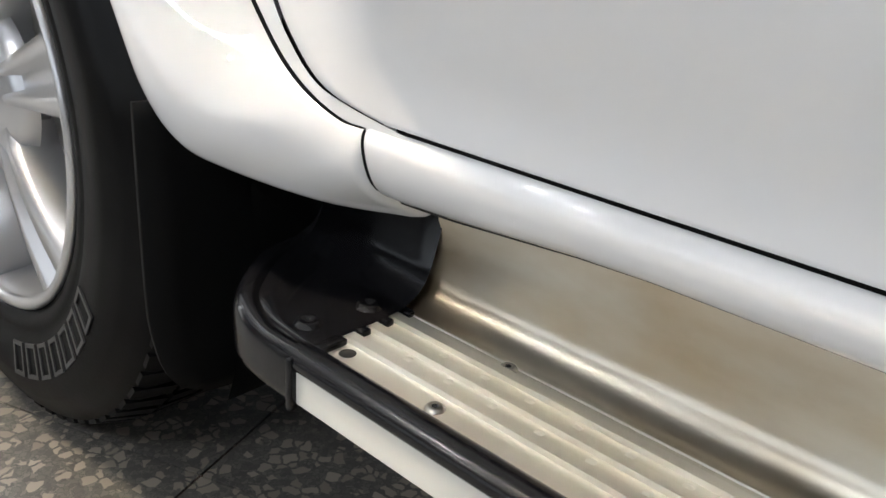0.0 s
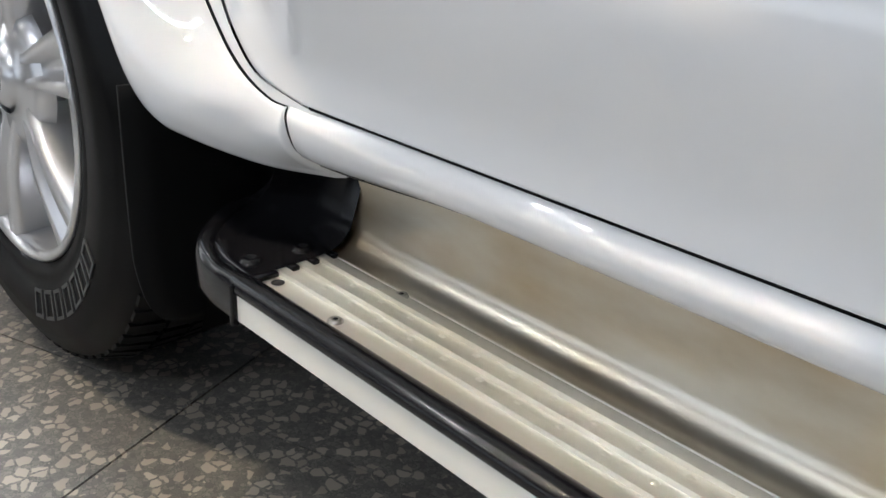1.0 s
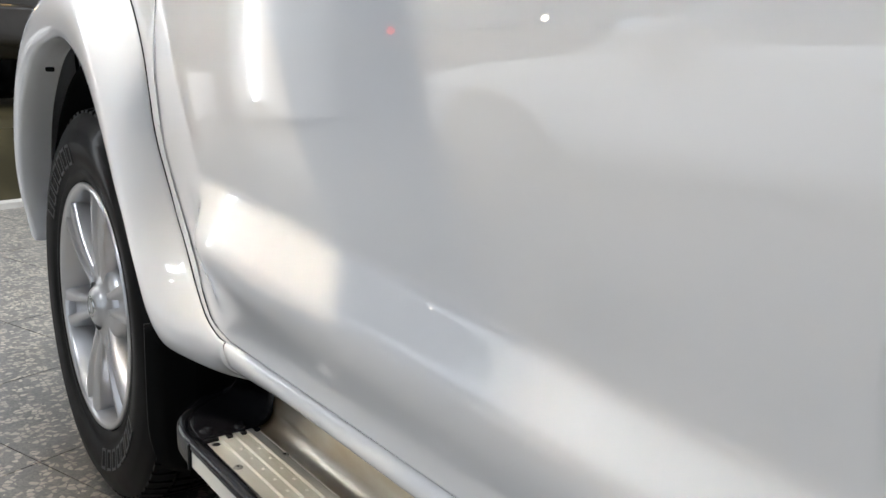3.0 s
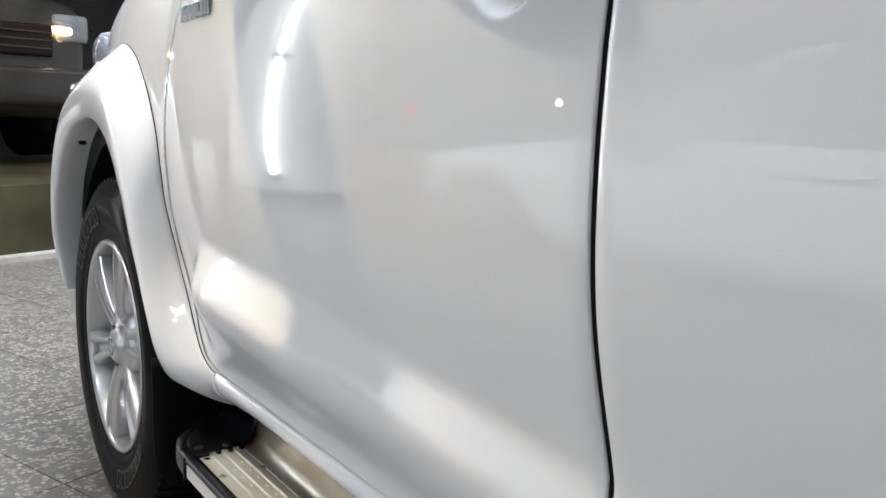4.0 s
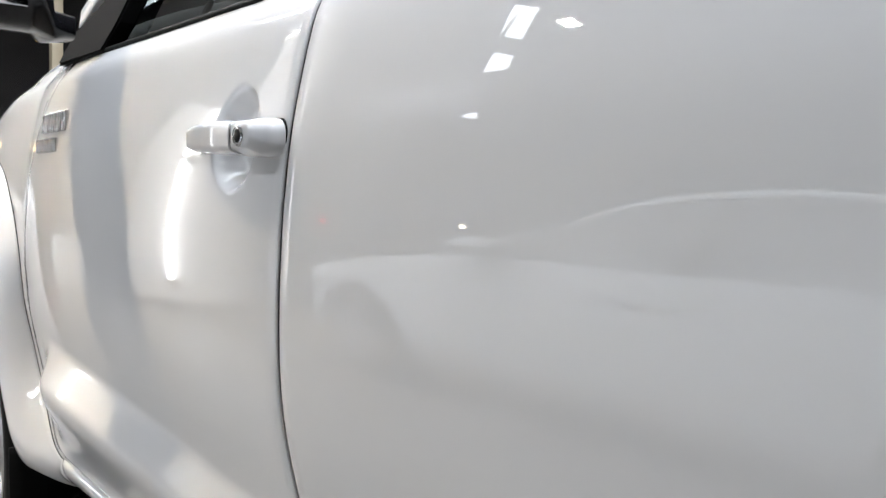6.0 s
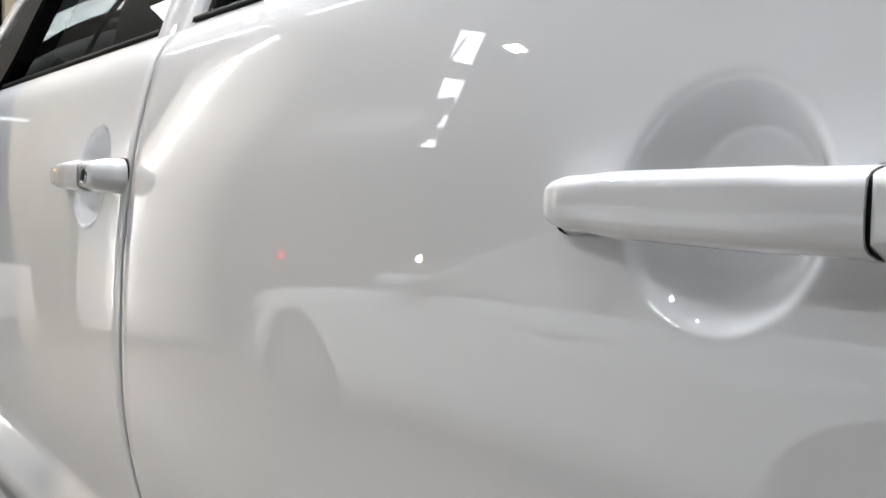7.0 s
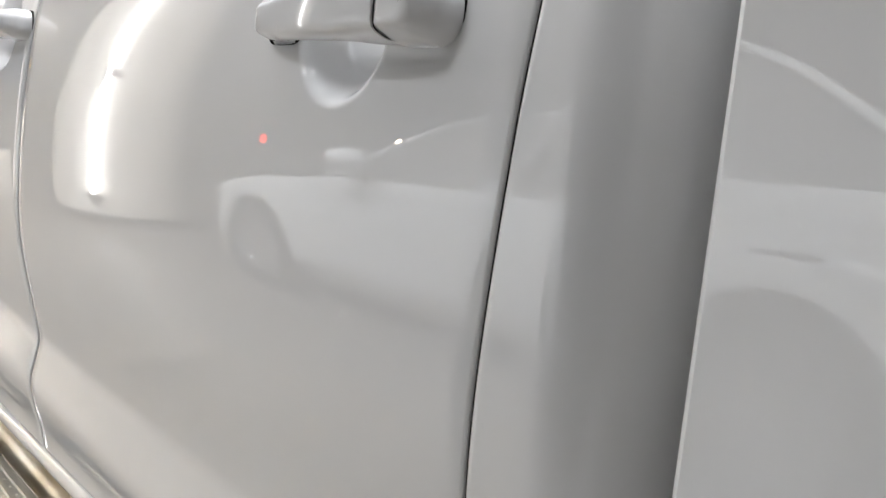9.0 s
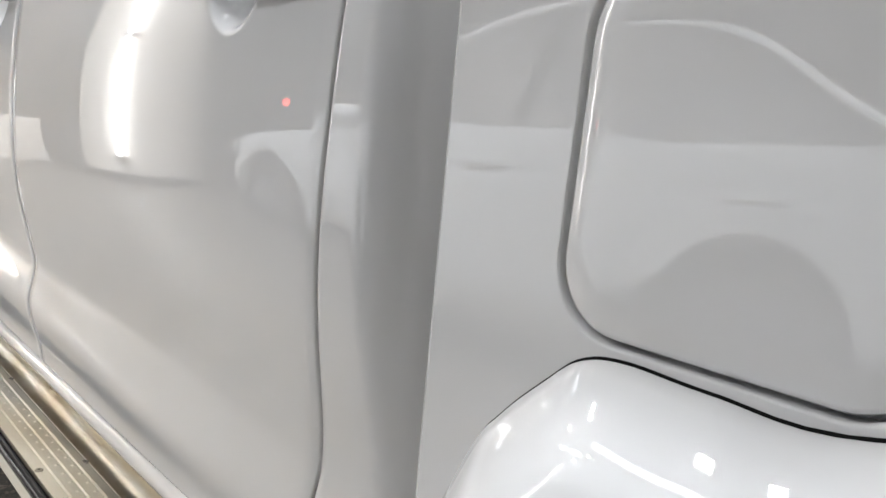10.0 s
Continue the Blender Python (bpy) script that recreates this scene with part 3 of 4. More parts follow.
CAP_PLAN = [(0.592, -0.0185), (0.560, -0.0180), (0.530, -0.0140), (0.508, -0.0050), (0.490, 0.0140), (0.470, 0.0420), (0.458, 0.0680), (0.452, 0.1000), (0.450, 0.1400), (0.450, 0.1800)]


CAP_FLOOR = [(-0.02, 0.3442), (0.050, 0.3442), (0.074, 0.3452), (0.086, 0.3478), (0.096, 0.3535), (0.104, 0.3630), (0.109, 0.376), (0.112, 0.392)]
CAP_BACK = [(0.1135, 0.405), (0.1150, 0.420), (0.1165, 0.436), (0.122, 0.447), (0.135, 0.452)]


def end_cap(mirror_x=None):
    """Moulded black cap: a rounded rim along its outline, a scooped floor that sweeps up to the sill."""
    plan = [p for p in spline(CAP_PLAN, 60) if p[1] < 0.1115]
    bm = bmesh.new()
    flip = (lambda x: x) if mirror_x is None else (lambda x: mirror_x - x)
    rings, rows = [], []
    for k, (x, y) in enumerate(plan):
        a, b = plan[max(0, k - 1)], plan[min(len(plan) - 1, k + 1)]
        tx, ty = b[0] - a[0], b[1] - a[1]
        d = math.hypot(tx, ty)
        nx, ny = ty / d, -tx / d                    # inward is +y at the start, +x at the nose
        h = lerp_table(CAP_FLOOR, y + 0.016 * ny) + 0.013 * ease((0.555 - x) / 0.08)
        ring = [(flip(x + nx * inset), y + ny * inset, z) for inset, z in ((0.014, 0.3035), (0.005, 0.3045), (0.001, 0.3085), (0.0, 0.314), (0.0, h - 0.016), (0.0006, h - 0.009), (0.0022, h - 0.0035), (0.0055, h + 0.0006), (0.0100, h + 0.0018), (0.0145, h + 0.0004), (0.0185, h - 0.0035))]
        rings.append(ring)
        x0, y0, z0 = x + nx * 0.0185, y + ny * 0.0185, h - 0.0035
        row = []
        for u in steps(0, 1, 20):
            xx = x0 + (0.5945 - x0) * u
            floor_z = lerp_table(CAP_FLOOR, y0)
            row.append((flip(xx), y0, z0 + (floor_z - z0) * ease((xx - x0) / 0.035)))
        rows.append(row)
    for y, z in CAP_BACK:                           # the wall behind, up under the sill
        rows.append([(flip(0.462 + (0.5945 - 0.462) * u), y + 0.004 * ease((u - 0.9) / 0.1), z) for u in steps(0, 1, 20)])
    quads(bm, rings)
    quads(bm, rows)
    return bm


cap = part("end_cap", end_cap(), PLASTIC, step_board, "glossy black moulded end cap")
part("end_cap", end_cap(2.952), PLASTIC, step_board, "glossy black moulded end cap")
for px, py, pz in ((0.566, 0.017, 0.3440), (0.574, 0.066, 0.3446)):
    part("cap_screw", lathe([(0.0, 0.001), (0.004, 0.002), (0.0055, 0.0035), (0.0085, 0.003), (0.0105, 0.0)], 16, (px, py, pz), "z"), PLASTIC, step_board)
for ya, yb in ((0.0005, 0.0235), (0.0365, 0.0450), (0.0580, 0.0665), (0.0795, 0.0870)):
    part("cap_tooth", box(0.590, 0.600, ya, yb, 0.3395, 0.3444, 0.0012), PLASTIC, step_board)
part("cap_lip", box(0.588, 0.594, -0.0205, -0.013, 0.302, 0.342, 0.002), PLASTIC, step_board)

# ---- wheels ----
def wheel(wx, wy, wz, tyre_r=0.392, rim_r=0.243, inner=True):
    """Tyre with shoulder and tread lugs, lettering bars, six-spoke alloy rim."""
    prof = [(rim_r - 0.006, 0.10), (rim_r - 0.004, 0.02), (rim_r, 0.006), (rim_r + 0.012, 0.0), (rim_r + 0.022, -0.001), (rim_r + 0.026, 0.001), (rim_r + 0.034, -0.004), (rim_r + 0.075, -0.010), (rim_r + 0.079, -0.0085), (rim_r + 0.100, -0.006), (rim_r + 0.104, -0.003),
            (rim_r + 0.120, 0.004), (rim_r + 0.131, 0.013), (rim_r + 0.139, 0.026), (tyre_r - 0.006, 0.045), (tyre_r - 0.005, 0.13), (tyre_r - 0.006, 0.215), (rim_r + 0.139, 0.236), (rim_r + 0.10, 0.262), (rim_r + 0.03, 0.262), (rim_r, 0.25)]
    tyre = part("tyre", lathe(prof, 96, (wx, wy, wz)), TYRE, truck, "black all-terrain tyre with raised sidewall lettering")
    bm = bmesh.new()
    n = 74
    for i in range(n):                              # tread lugs in five rows
        a = 2 * math.pi * i / n
        for lo, hi, skew, rr in ((0.014, 0.052, 0.010, 0.003), (0.058, 0.096, -0.012, 0.0), (0.102, 0.140, 0.012, 0.0), (0.146, 0.184, -0.012, 0.0), (0.190, 0.226, 0.010, 0.003)):
            w = 0.62 * math.pi / n
            pts = []
            for r in (tyre_r - 0.014 - rr, tyre_r):
                for y, da in ((lo, -w - skew), (hi, -w + skew), (hi, w + skew), (lo, w - skew)):
                    rad = r - (0.012 if r == tyre_r and (y < 0.02 or y > 0.22) else 0)
                    pts.append(bm.verts.new((wx + rad * math.cos(a + da), wy + y, wz + rad * math.sin(a + da))))
            for f in ((4, 5, 6, 7), (0, 1, 5, 4), (1, 2, 6, 5), (2, 3, 7, 6), (3, 0, 4, 7)):
                bm.faces.new([pts[k] for k in f])
    tagged(part("tread_block", bm, TYRE, tyre, smooth=False), kind="stuff")
    # lettering: outlined bars on the sidewall
    for base in (radians(-76), radians(104)):
        for k, wdt in enumerate((0.055, 0.060, 0.055, 0.055, 0.060, 0.055, 0.055)):
            a = base + k * 0.130
            r0, r1, h = rim_r + 0.037, rim_r + 0.076, 0.0018
            def at(r, aa, up):
                yy = wy - 0.004 - 0.006 * (r - rim_r - 0.034) / 0.041 - up
                return (wx + r * math.cos(aa), yy, wz + r * math.sin(aa))
            bm = bmesh.new()
            da, t = wdt * 0.85, 0.0045
            ta = t / (rim_r + 0.055)
            for ra, rb, aa, ab in ((r0, r0 + t, a - da, a + da), (r1 - t, r1, a - da, a + da), (r0 + t, r1 - t, a - da, a - da + ta), (r0 + t, r1 - t, a + da - ta, a + da)):
                vs = [bm.verts.new(at(r, an, up)) for up in (0, h) for r, an in ((ra, aa), (rb, aa), (rb, ab), (ra, ab))]
                for f in ((4, 5, 6, 7), (0, 1, 5, 4), (1, 2, 6, 5), (2, 3, 7, 6), (3, 0, 4, 7)):
                    bm.faces.new([vs[i] for i in f])
            part("letter_bar", bm, LETTER, tyre, smooth=False)
    rim_prof = [(rim_r - 0.002, 0.012), (rim_r + 0.001, 0.004), (rim_r - 0.003, -0.001), (rim_r - 0.010, 0.001), (rim_r - 0.016, 0.008), (rim_r - 0.022, 0.05), (rim_r - 0.045, 0.10), (rim_r - 0.050, 0.20), (rim_r - 0.03, 0.24)]
    rim = part("rim", lathe(rim_prof, 96, (wx, wy, wz)), ALLOY, truck, "silver six-spoke alloy rim")
    for k in range(6):
        a = radians(75) + k * math.pi / 3
        bm = bmesh.new()
        rows = []
        for s in steps(0, 1, 16):
            r = 0.040 + (rim_r - 0.013 - 0.040) * s
            half = 0.020 + 0.022 * s**1.5 + 0.008 * max(0, 1 - s * 5)
            y = wy + 0.000 + 0.016 * (1 - s) - 0.006 * math.sin(math.pi * s) + 0.004
            row = []
            for u, d in ((-1.12, 0.050), (-1.05, 0.010), (-0.92, 0.001), (-0.42, 0.0), (-0.30, 0.018), (0.30, 0.018), (0.42, 0.0), (0.92, 0.001), (1.05, 0.010), (1.12, 0.050)):
                px, pz = r, u * half
                row.append((wx + px * math.cos(a) - pz * math.sin(a), y + d, wz + px * math.sin(a) + pz * math.cos(a)))
            rows.append(row)
        quads(bm, rows)
        part("spoke", bm, ALLOY, rim)
        b = a + math.pi / 6
        cx, cz = wx + 0.060 * math.cos(b), wz + 0.060 * math.sin(b)
        part("wheel_nut", lathe([(0.0, 0.012), (0.008, 0.012), (0.010, 0.016), (0.0105, 0.05)], 12, (cx, wy + 0.012, cz)), CHROME, rim)
    part("hub_face", lathe([(0.095, 0.040), (0.088, 0.022), (0.075, 0.018), (0.052, 0.016), (0.048, 0.010)], 48, (wx, wy, wz)), ALLOY, rim)
    part("centre_cap", lathe([(0.0, 0.0), (0.026, 0.001), (0.036, 0.005), (0.042, 0.013), (0.046, 0.024)], 32, (wx, wy, wz)), ALLOY, rim)
    part("cap_emblem", lathe([(0.014, 0.002), (0.016, -0.001), (0.021, -0.001), (0.023, 0.003)], 28, (wx, wy, wz)), CHROME, rim)
    part("brake_disc", lathe([(0.02, 0.12), (0.15, 0.12), (0.15, 0.14)], 40, (wx, wy, wz)), STEEL, rim)
    part("wheel_dish", lathe([(0.0, 0.16), (0.20, 0.16)], 24, (wx, wy, wz)), UNDER, rim)


wheel(0.0, 0.004, 0.392)
wheel(3.085, 0.004, 0.392)
# wheel house and mud flap
for wx in (0.0, 3.085):
    bm = lathe([(0.47 if wx == 0 else 0.43, 0.04), (0.47 if wx == 0 else 0.43, 0.45), (0.0, 0.45)], 30, (wx, 0.0, 0.40), a0=radians(-25), a1=radians(205))
    part("wheel_house", bm, UNDER, truck)
rows = []
for z in steps(0.205, 0.47, 18):
    k = max(0, (0.245 - z) / 0.040)
    y0, y1 = lerp_table(((0.205, 0.035), (0.215, 0.012), (0.235, -0.004), (0.26, -0.012), (0.30, -0.018), (0.54, -0.020)), z), 0.26 - 0.035 * k * k
    lean = 0.03 * (0.56 - z)
    rows.append([(0.418 - lean + 0.010 * math.sin(v * math.pi), y0 + (y1 - y0) * v, z) for v in steps(0, 1, 10)])
flap = part("mud_flap", sheet(rows), TRIM, truck, "black rubber mud flap")
sol = flap.modifiers.new("thickness", "SOLIDIFY")
sol.thickness = 0.007
part("flap_holder", box(0.40, 0.585, 0.125, 0.16, 0.36, 0.56, 0.01), UNDER, truck)
part("chassis", box(-0.85, 4.3, 0.28, 1.46, 0.40, 0.62, 0.03), UNDER, truck)
part("inner_body", box(0.45, 2.47, 0.16, 1.58, 0.44, 1.10, 0.02), UNDER, truck)
part("bed_inner", box(2.58, 4.28, 0.10, 1.64, 0.60, 1.05, 0.02), UNDER, truck)

# ---- door handles ----
BAR_SECTION = [(0.0, -0.86), (0.10, -0.97), (0.42, -1.0), (0.70, -0.92), (0.88, -0.80), (0.97, -0.66), (1.0, -0.45), (1.01, 0.0), (1.0, 0.48), (0.975, 0.66), (0.90, 0.80), (0.70, 0.93), (0.42, 1.0), (0.10, 0.97), (0.0, 0.86)]


def handle(door, x0, seam, x1, zc, key):
    """Pull handle: a bar swelling to the tail, and a fixed tail piece with a bevelled rim behind a joint."""
    y_door = flank(x1 + 0.01, zc)

    def ring(x, half, out, drop=0.0, back=0.004):
        return [(x, y_door + back - c * (out + back), zc + drop + half * v) for c, v in BAR_SECTION]

    rows = []
    length = seam - x0
    for s in (0.0, 0.006, 0.018, 0.035, 0.06, 0.10, 0.15, 0.20, 0.24, 0.28, 0.36, 0.48, 0.6, 0.72, 0.78, 0.82, 0.86, 0.92, 1.0):
        tip = math.sqrt(max(0.0, 1 - max(0, 1 - s / 0.13)**2))
        half = (0.0150 + 0.0042 * s) * (0.40 + 0.60 * tip)
        out = (0.024 + 0.0145 * ease(s / 0.75)) * (0.40 + 0.60 * tip)
        bridge = 1 - ease((s - 0.18) / 0.09) if s < 0.55 else ease((s - 0.76) / 0.1)
        rows.append(ring(x0 + length * s, half, out, drop=0.003 - 0.003 * s, back=0.006 * bridge - 0.015 * (1 - bridge)))
    bm = sheet(rows, close_u=True)
    bm.verts.ensure_lookup_table()
    n = len(BAR_SECTION)
    bm.faces.new(bm.verts[:n])
    bm.faces.new(bm.verts[-n:])
    part("door_handle", bm, PAINT, door, "white pull handle", sharp=50)

    def tail_outline(right, top, low, left=0.0, r=0.0165):
        xa, xb, za, zb = seam + 0.0012 + left, x1 - right, zc - 0.0198 + low, zc + 0.0195 - top
        r = max(0.004, r - right * 0.5)
        pts = [(xa, zb), (xa, (za + zb) / 2), (xa, za), ((xa + xb - r) / 2, za)]
        for cx, cz, a0 in ((xb - r, za + r, -math.pi / 2), (xb - r, zb - r, 0.0)):
            pts += [(cx + r * math.cos(a0 + a), cz + r * math.sin(a0 + a)) for a in steps(0, math.pi / 2, 7)]
        return pts + [((xa + xb - r) / 2, zb)]

    levels = [(0.006, 0, 0, 0, 0), (-0.010, 0, 0, 0, 0), (-0.0165, 0.0006, 0.0004, 0.0006, 0), (-0.0205, 0.0022, 0.0012, 0.0016, 0), (-0.0325, 0.0088, 0.0042, 0.0066, 0), (-0.0355, 0.0108, 0.0056, 0.0082, 0.0002), (-0.0368, 0.0130, 0.0072, 0.0100, 0.0008), (-0.0375, 0.0170, 0.0105, 0.0130, 0.0030)]
    bm = sheet([[(x, y_door + d, z) for x, z in tail_outline(r, t, lo, le)] for d, r, t, lo, le in levels], close_u=True)
    bm.verts.ensure_lookup_table()
    bm.faces.new(bm.verts[-len(tail_outline(0, 0, 0)):])
    part("handle_tail", bm, PAINT, door, sharp=50)
    g = [[(x, flank(min(x, x1), zc) + d, z) for x, z in tail_outline(-grow, -grow, -grow, -0.012)] for grow, d in ((-0.002, 0.001), (0.0, -0.0006), (0.0007, -0.0004), (0.0010, 0.006))]
    part("handle_gasket", sheet(g, close_u=True), TRIM, door)
    part("joint", sheet([ring(seam - 0.0002, 0.0186, 0.0365), ring(seam + 0.0016, 0.0186, 0.0365)], close_u=True), TRIM, door)
    foot = [[(x, flank(x, z) - d, z) for x, z in rounded_rect(x0 - 0.002, x0 + 0.045, zc - 0.014, zc + 0.014, 0.0125, 6)] for d in (-0.004, 0.003)]
    part("handle_gasket", sheet(foot, close_u=True), TRIM, door)
    if key:
        part("key_lock", lathe([(0.0, 0.003), (0.0055, 0.003), (0.006, -0.0012), (0.0095, -0.0018), (0.0112, 0.0008), (0.0115, 0.006)], 24, (seam + 0.021, y_door - 0.0375, zc)), CHROME, door)
        part("key_slot", box(seam + 0.0197, seam + 0.0223, y_door - 0.0368, y_door - 0.0340, zc - 0.0045, zc + 0.0045), HOLE, door)
        part("key_recess", lathe([(0.0, -0.0016), (0.0062, -0.0016), (0.0066, 0.001)], 20, (seam + 0.021, y_door - 0.0375, zc)), HOLE, door)


handle(front_door, 1.314, 1.470, 1.522, 1.071, True)
handle(rear_door, 2.150, 2.327, 2.3685, 1.043, False)

# ---- cab above the belt ----
def up_y(z):
    return 0.052 + (z - BELT) * 0.36


def upper(points, grow=0.0):
    return [(x, up_y(z) + grow, z) for x, z in points]


def frame_strip(path, width, out, mat, name, parent, thick=0.03, label=""):
    """A strip of the given width along a path of (x, z) on the upper cab side."""
    pts = spline(path, 30)
    rows = []
    for i, (x, z) in enumerate(pts):
        a, b = pts[max(0, i - 1)], pts[min(len(pts) - 1, i + 1)]
        dx, dz = b[0] - a[0], b[1] - a[1]
        d = math.hypot(dx, dz)
        nx, nz = -dz / d * width / 2, dx / d * width / 2
        row = []
        for u, dep in ((-1, thick), (-1, 0.003), (-0.9, 0), (0.9, 0), (1, 0.003), (1, thick)):
            zz = z + nz * u
            row.append((x + nx * u, up_y(zz) - out + dep, zz))
        rows.append(row)
    return part(name, sheet(rows), mat, parent, label)


A0, A1 = (0.585, 1.325), (1.12, 1.76)
frame_strip([A0, (0.845, 1.55), A1], 0.055, 0.012, PAINT, "a_pillar", truck)
frame_strip([(1.10, 1.765), (1.8, 1.785), (2.46, 1.75)], 0.06, 0.012, PAINT, "roof_rail", truck)
part("b_pillar", sheet([[(x + (z - BELT) * 0.03, up_y(z) + d, z) for x, d in ((1.480, 0.03), (1.480, 0.001), (1.484, -0.006), (1.523, -0.006), (1.5262, 0.004), (1.5278, 0.004), (1.531, -0.006), (1.578, -0.006), (1.584, 0.001), (1.584, 0.03))] for z in steps(1.228, 1.77, 12)]), PAINT, truck)
frame_strip([(2.39, 1.24), (2.41, 1.5), (2.42, 1.76)], 0.11, 0.012, PAINT, "c_pillar", truck)
for door, xa, xb, slant in ((front_door, 0.66, 1.482, True), (rear_door, 1.582, 2.345, False)):
    pane = [[(xa + (xb - xa) * u + (max(0, 0.42 * t * (1 - u)) if slant else 0), up_y(BELT + 0.53 * t) + 0.016, BELT + 0.53 * t) for u in steps(0, 1, 12)] for t in steps(0, 1, 8)]
    p = part("window_pane", sheet(pane), GLASS, door, "tinted side window")
    p.visible_shadow = False
    part("belt_seal", sheet([[(x, y, z) for y, z in ((0.066, 1.232), (0.050, 1.2355), (0.047, 1.238), (0.049, 1.245), (0.066, 1.248))] for x in steps(xa - 0.01, xb, 12)]), TRIM, door, "black window seal")
    part("frame_seal", sheet([[(xx + (z - BELT) * 0.03 + 0.003, up_y(z) + d, z) for xx, d in ((xb - 0.014, 0.014), (xb - 0.012, 0.002), (xb, 0.001), (xb + 0.002, 0.014))] for z in steps(1.236, 1.765, 10)]), TRIM, door)
    if not slant:
        part("frame_seal", sheet([[(xx + (z - BELT) * 0.03 + 0.003, up_y(z) + d, z) for xx, d in ((xa - 0.004, 0.014), (xa - 0.002, 0.002), (xa + 0.016, 0.001), (xa + 0.018, 0.014))] for z in steps(1.236, 1.765, 10)]), TRIM, door)
# black corner sail and mirror
SAIL = [(0.545, 1.2385), (0.80, 1.2375), (0.835, 1.285), (0.90, 1.46), (0.845, 1.46), (0.70, 1.335), (0.585, 1.30)]
bm = bmesh.new()
front = [bm.verts.new((x, up_y(z) - 0.012, z)) for x, z in SAIL]
back = [bm.verts.new((x, up_y(z) + 0.03, z)) for x, z in SAIL]
bm.faces.new(front)
for k in range(len(SAIL)):
    bm.faces.new((front[k], front[(k + 1) % len(SAIL)], back[(k + 1) % len(SAIL)], back[k]))
bmesh.ops.bevel(bm, geom=[e for e in bm.edges if all(v in front for v in e.verts)], offset=0.004, segments=2, affect="EDGES")
part("mirror_sail", bm, UNDER, front_door, smooth=False)
mrows = []
for t in steps(0, 1, 14):
    y = 0.005 - 0.265 * t
    k = math.sin(min(1, t * 3.2 + 0.12) * math.pi / 2) * (1 - 0.35 * max(0, (t - 0.8) / 0.2)**2)
    hgt, dep = 0.025 + 0.105 * k if t > 0.18 else 0.020 + 0.02 * t, 0.032 + 0.036 * k
    zc2 = 1.262 + (hgt if t > 0.18 else 0.012)
    mrows.append([(0.755 + dep * math.copysign(abs(math.cos(a))**0.5, math.cos(a)), y, zc2 + hgt * math.copysign(abs(math.sin(a))**0.5, math.sin(a))) for a in steps(0, 2 * math.pi, 24)[:-1]])
bm = sheet(mrows, close_u=True)
bm.verts.ensure_lookup_table()
bm.faces.new(bm.verts[-24:])
mirror = part("door_mirror", bm, PLASTIC, front_door, "black door mirror housing")
part("mirror_glass", box(0.820, 0.826, -0.235, -0.075, 1.290, 1.455, 0.002), CHROME, front_door, "mirror glass")
# roof, far side, screens, interior
part("roof", sheet([[(x, 0.26 + 1.22 * u, z + 0.05 * math.sin(math.pi * u)) for u in steps(0, 1, 10)] for x, z in ((1.08, 1.765), (1.2, 1.80), (1.7, 1.82), (2.3, 1.80), (2.47, 1.755))]), PAINT, truck)
ws = part("windscreen", sheet([[(x, 0.10 + 0.16 * t + (1.54 - 0.32 * t) * u, z) for u in steps(0, 1, 8)] for t, x, z in ((0, 0.55, 1.30), (0.5, 0.84, 1.54), (1, 1.11, 1.765))]), GLASS, truck)
ws.visible_shadow = False
part("cab_back", box(2.44, 2.475, 0.14, 1.60, 1.05, 1.75, 0.02), PAINT, truck)
part("far_flank", sheet([[(x, 1.74 - lerp_table(SECTION, z), z) for x in steps(0.5, 4.3, 20)] for z in steps(0.45, 1.23, 16)]), PAINT, truck)
part("far_fender", sheet([[(x, 1.73 - 0.2 * max(0, (0.2 - x))**2 * (x < 0.2), z) for x in steps(-0.85, 0.5, 10)] for z in steps(0.85, 1.15, 5)]), PAINT, truck)
part("far_cab_side", sheet([[(x + (0.5 * (z - 1.23) / 0.53 if x < 1 else 0), 1.69 - (z - 1.23) * 0.36, z) for x in (0.6, 1.5, 2.44)] for z in (1.23, 1.5, 1.76)]), TRIM, truck)
part("tailgate", box(4.29, 4.33, 0.0, 1.74, 0.6, 1.18, 0.01), PAINT, truck)
part("nose", box(-0.92, -0.80, 0.22, 1.52, 0.45, 1.0, 0.05), PAINT, truck)
part("grille", box(-0.90, -0.72, 0.26, 1.48, 1.0, 1.12, 0.03), PLASTIC, truck)
part("far_wheel", lathe([(0.0, 0.0), (0.39, 0.0), (0.39, 0.24), (0, 0.24)], 40, (0, 1.50, 0.392)), TYRE, truck)
part("far_wheel", lathe([(0.0, 0.0), (0.39, 0.0), (0.39, 0.24), (0, 0.24)], 40, (3.085, 1.50, 0.392)), TYRE, truck)
part("headlamp", lathe([(0.0, -0.03), (0.035, -0.026), (0.058, -0.01), (0.066, 0.03)], 24, (-0.60, 0.150, 1.075)), LENS, truck, "clear front headlamp")
for sx in (1.05, 1.95):
    part("seat_back", box(sx, sx + 0.14, 0.25, 0.75, 0.8, 1.36, 0.05, segs=3), SEAT, truck)
    part("head_restraint", box(sx + 0.04, sx + 0.13, 0.38, 0.62, 1.39, 1.56, 0.04, segs=3), SEAT, truck)
# dark slab under the roof, added to keep the interior behind the glass dark
part("headliner", box(1.12, 2.44, 0.27, 1.46, 1.735, 1.765, 0.01), SEAT, truck)
part("dashboard", box(0.55, 0.80, 0.2, 1.55, 1.05, 1.27, 0.05, segs=3), SEAT, truck)
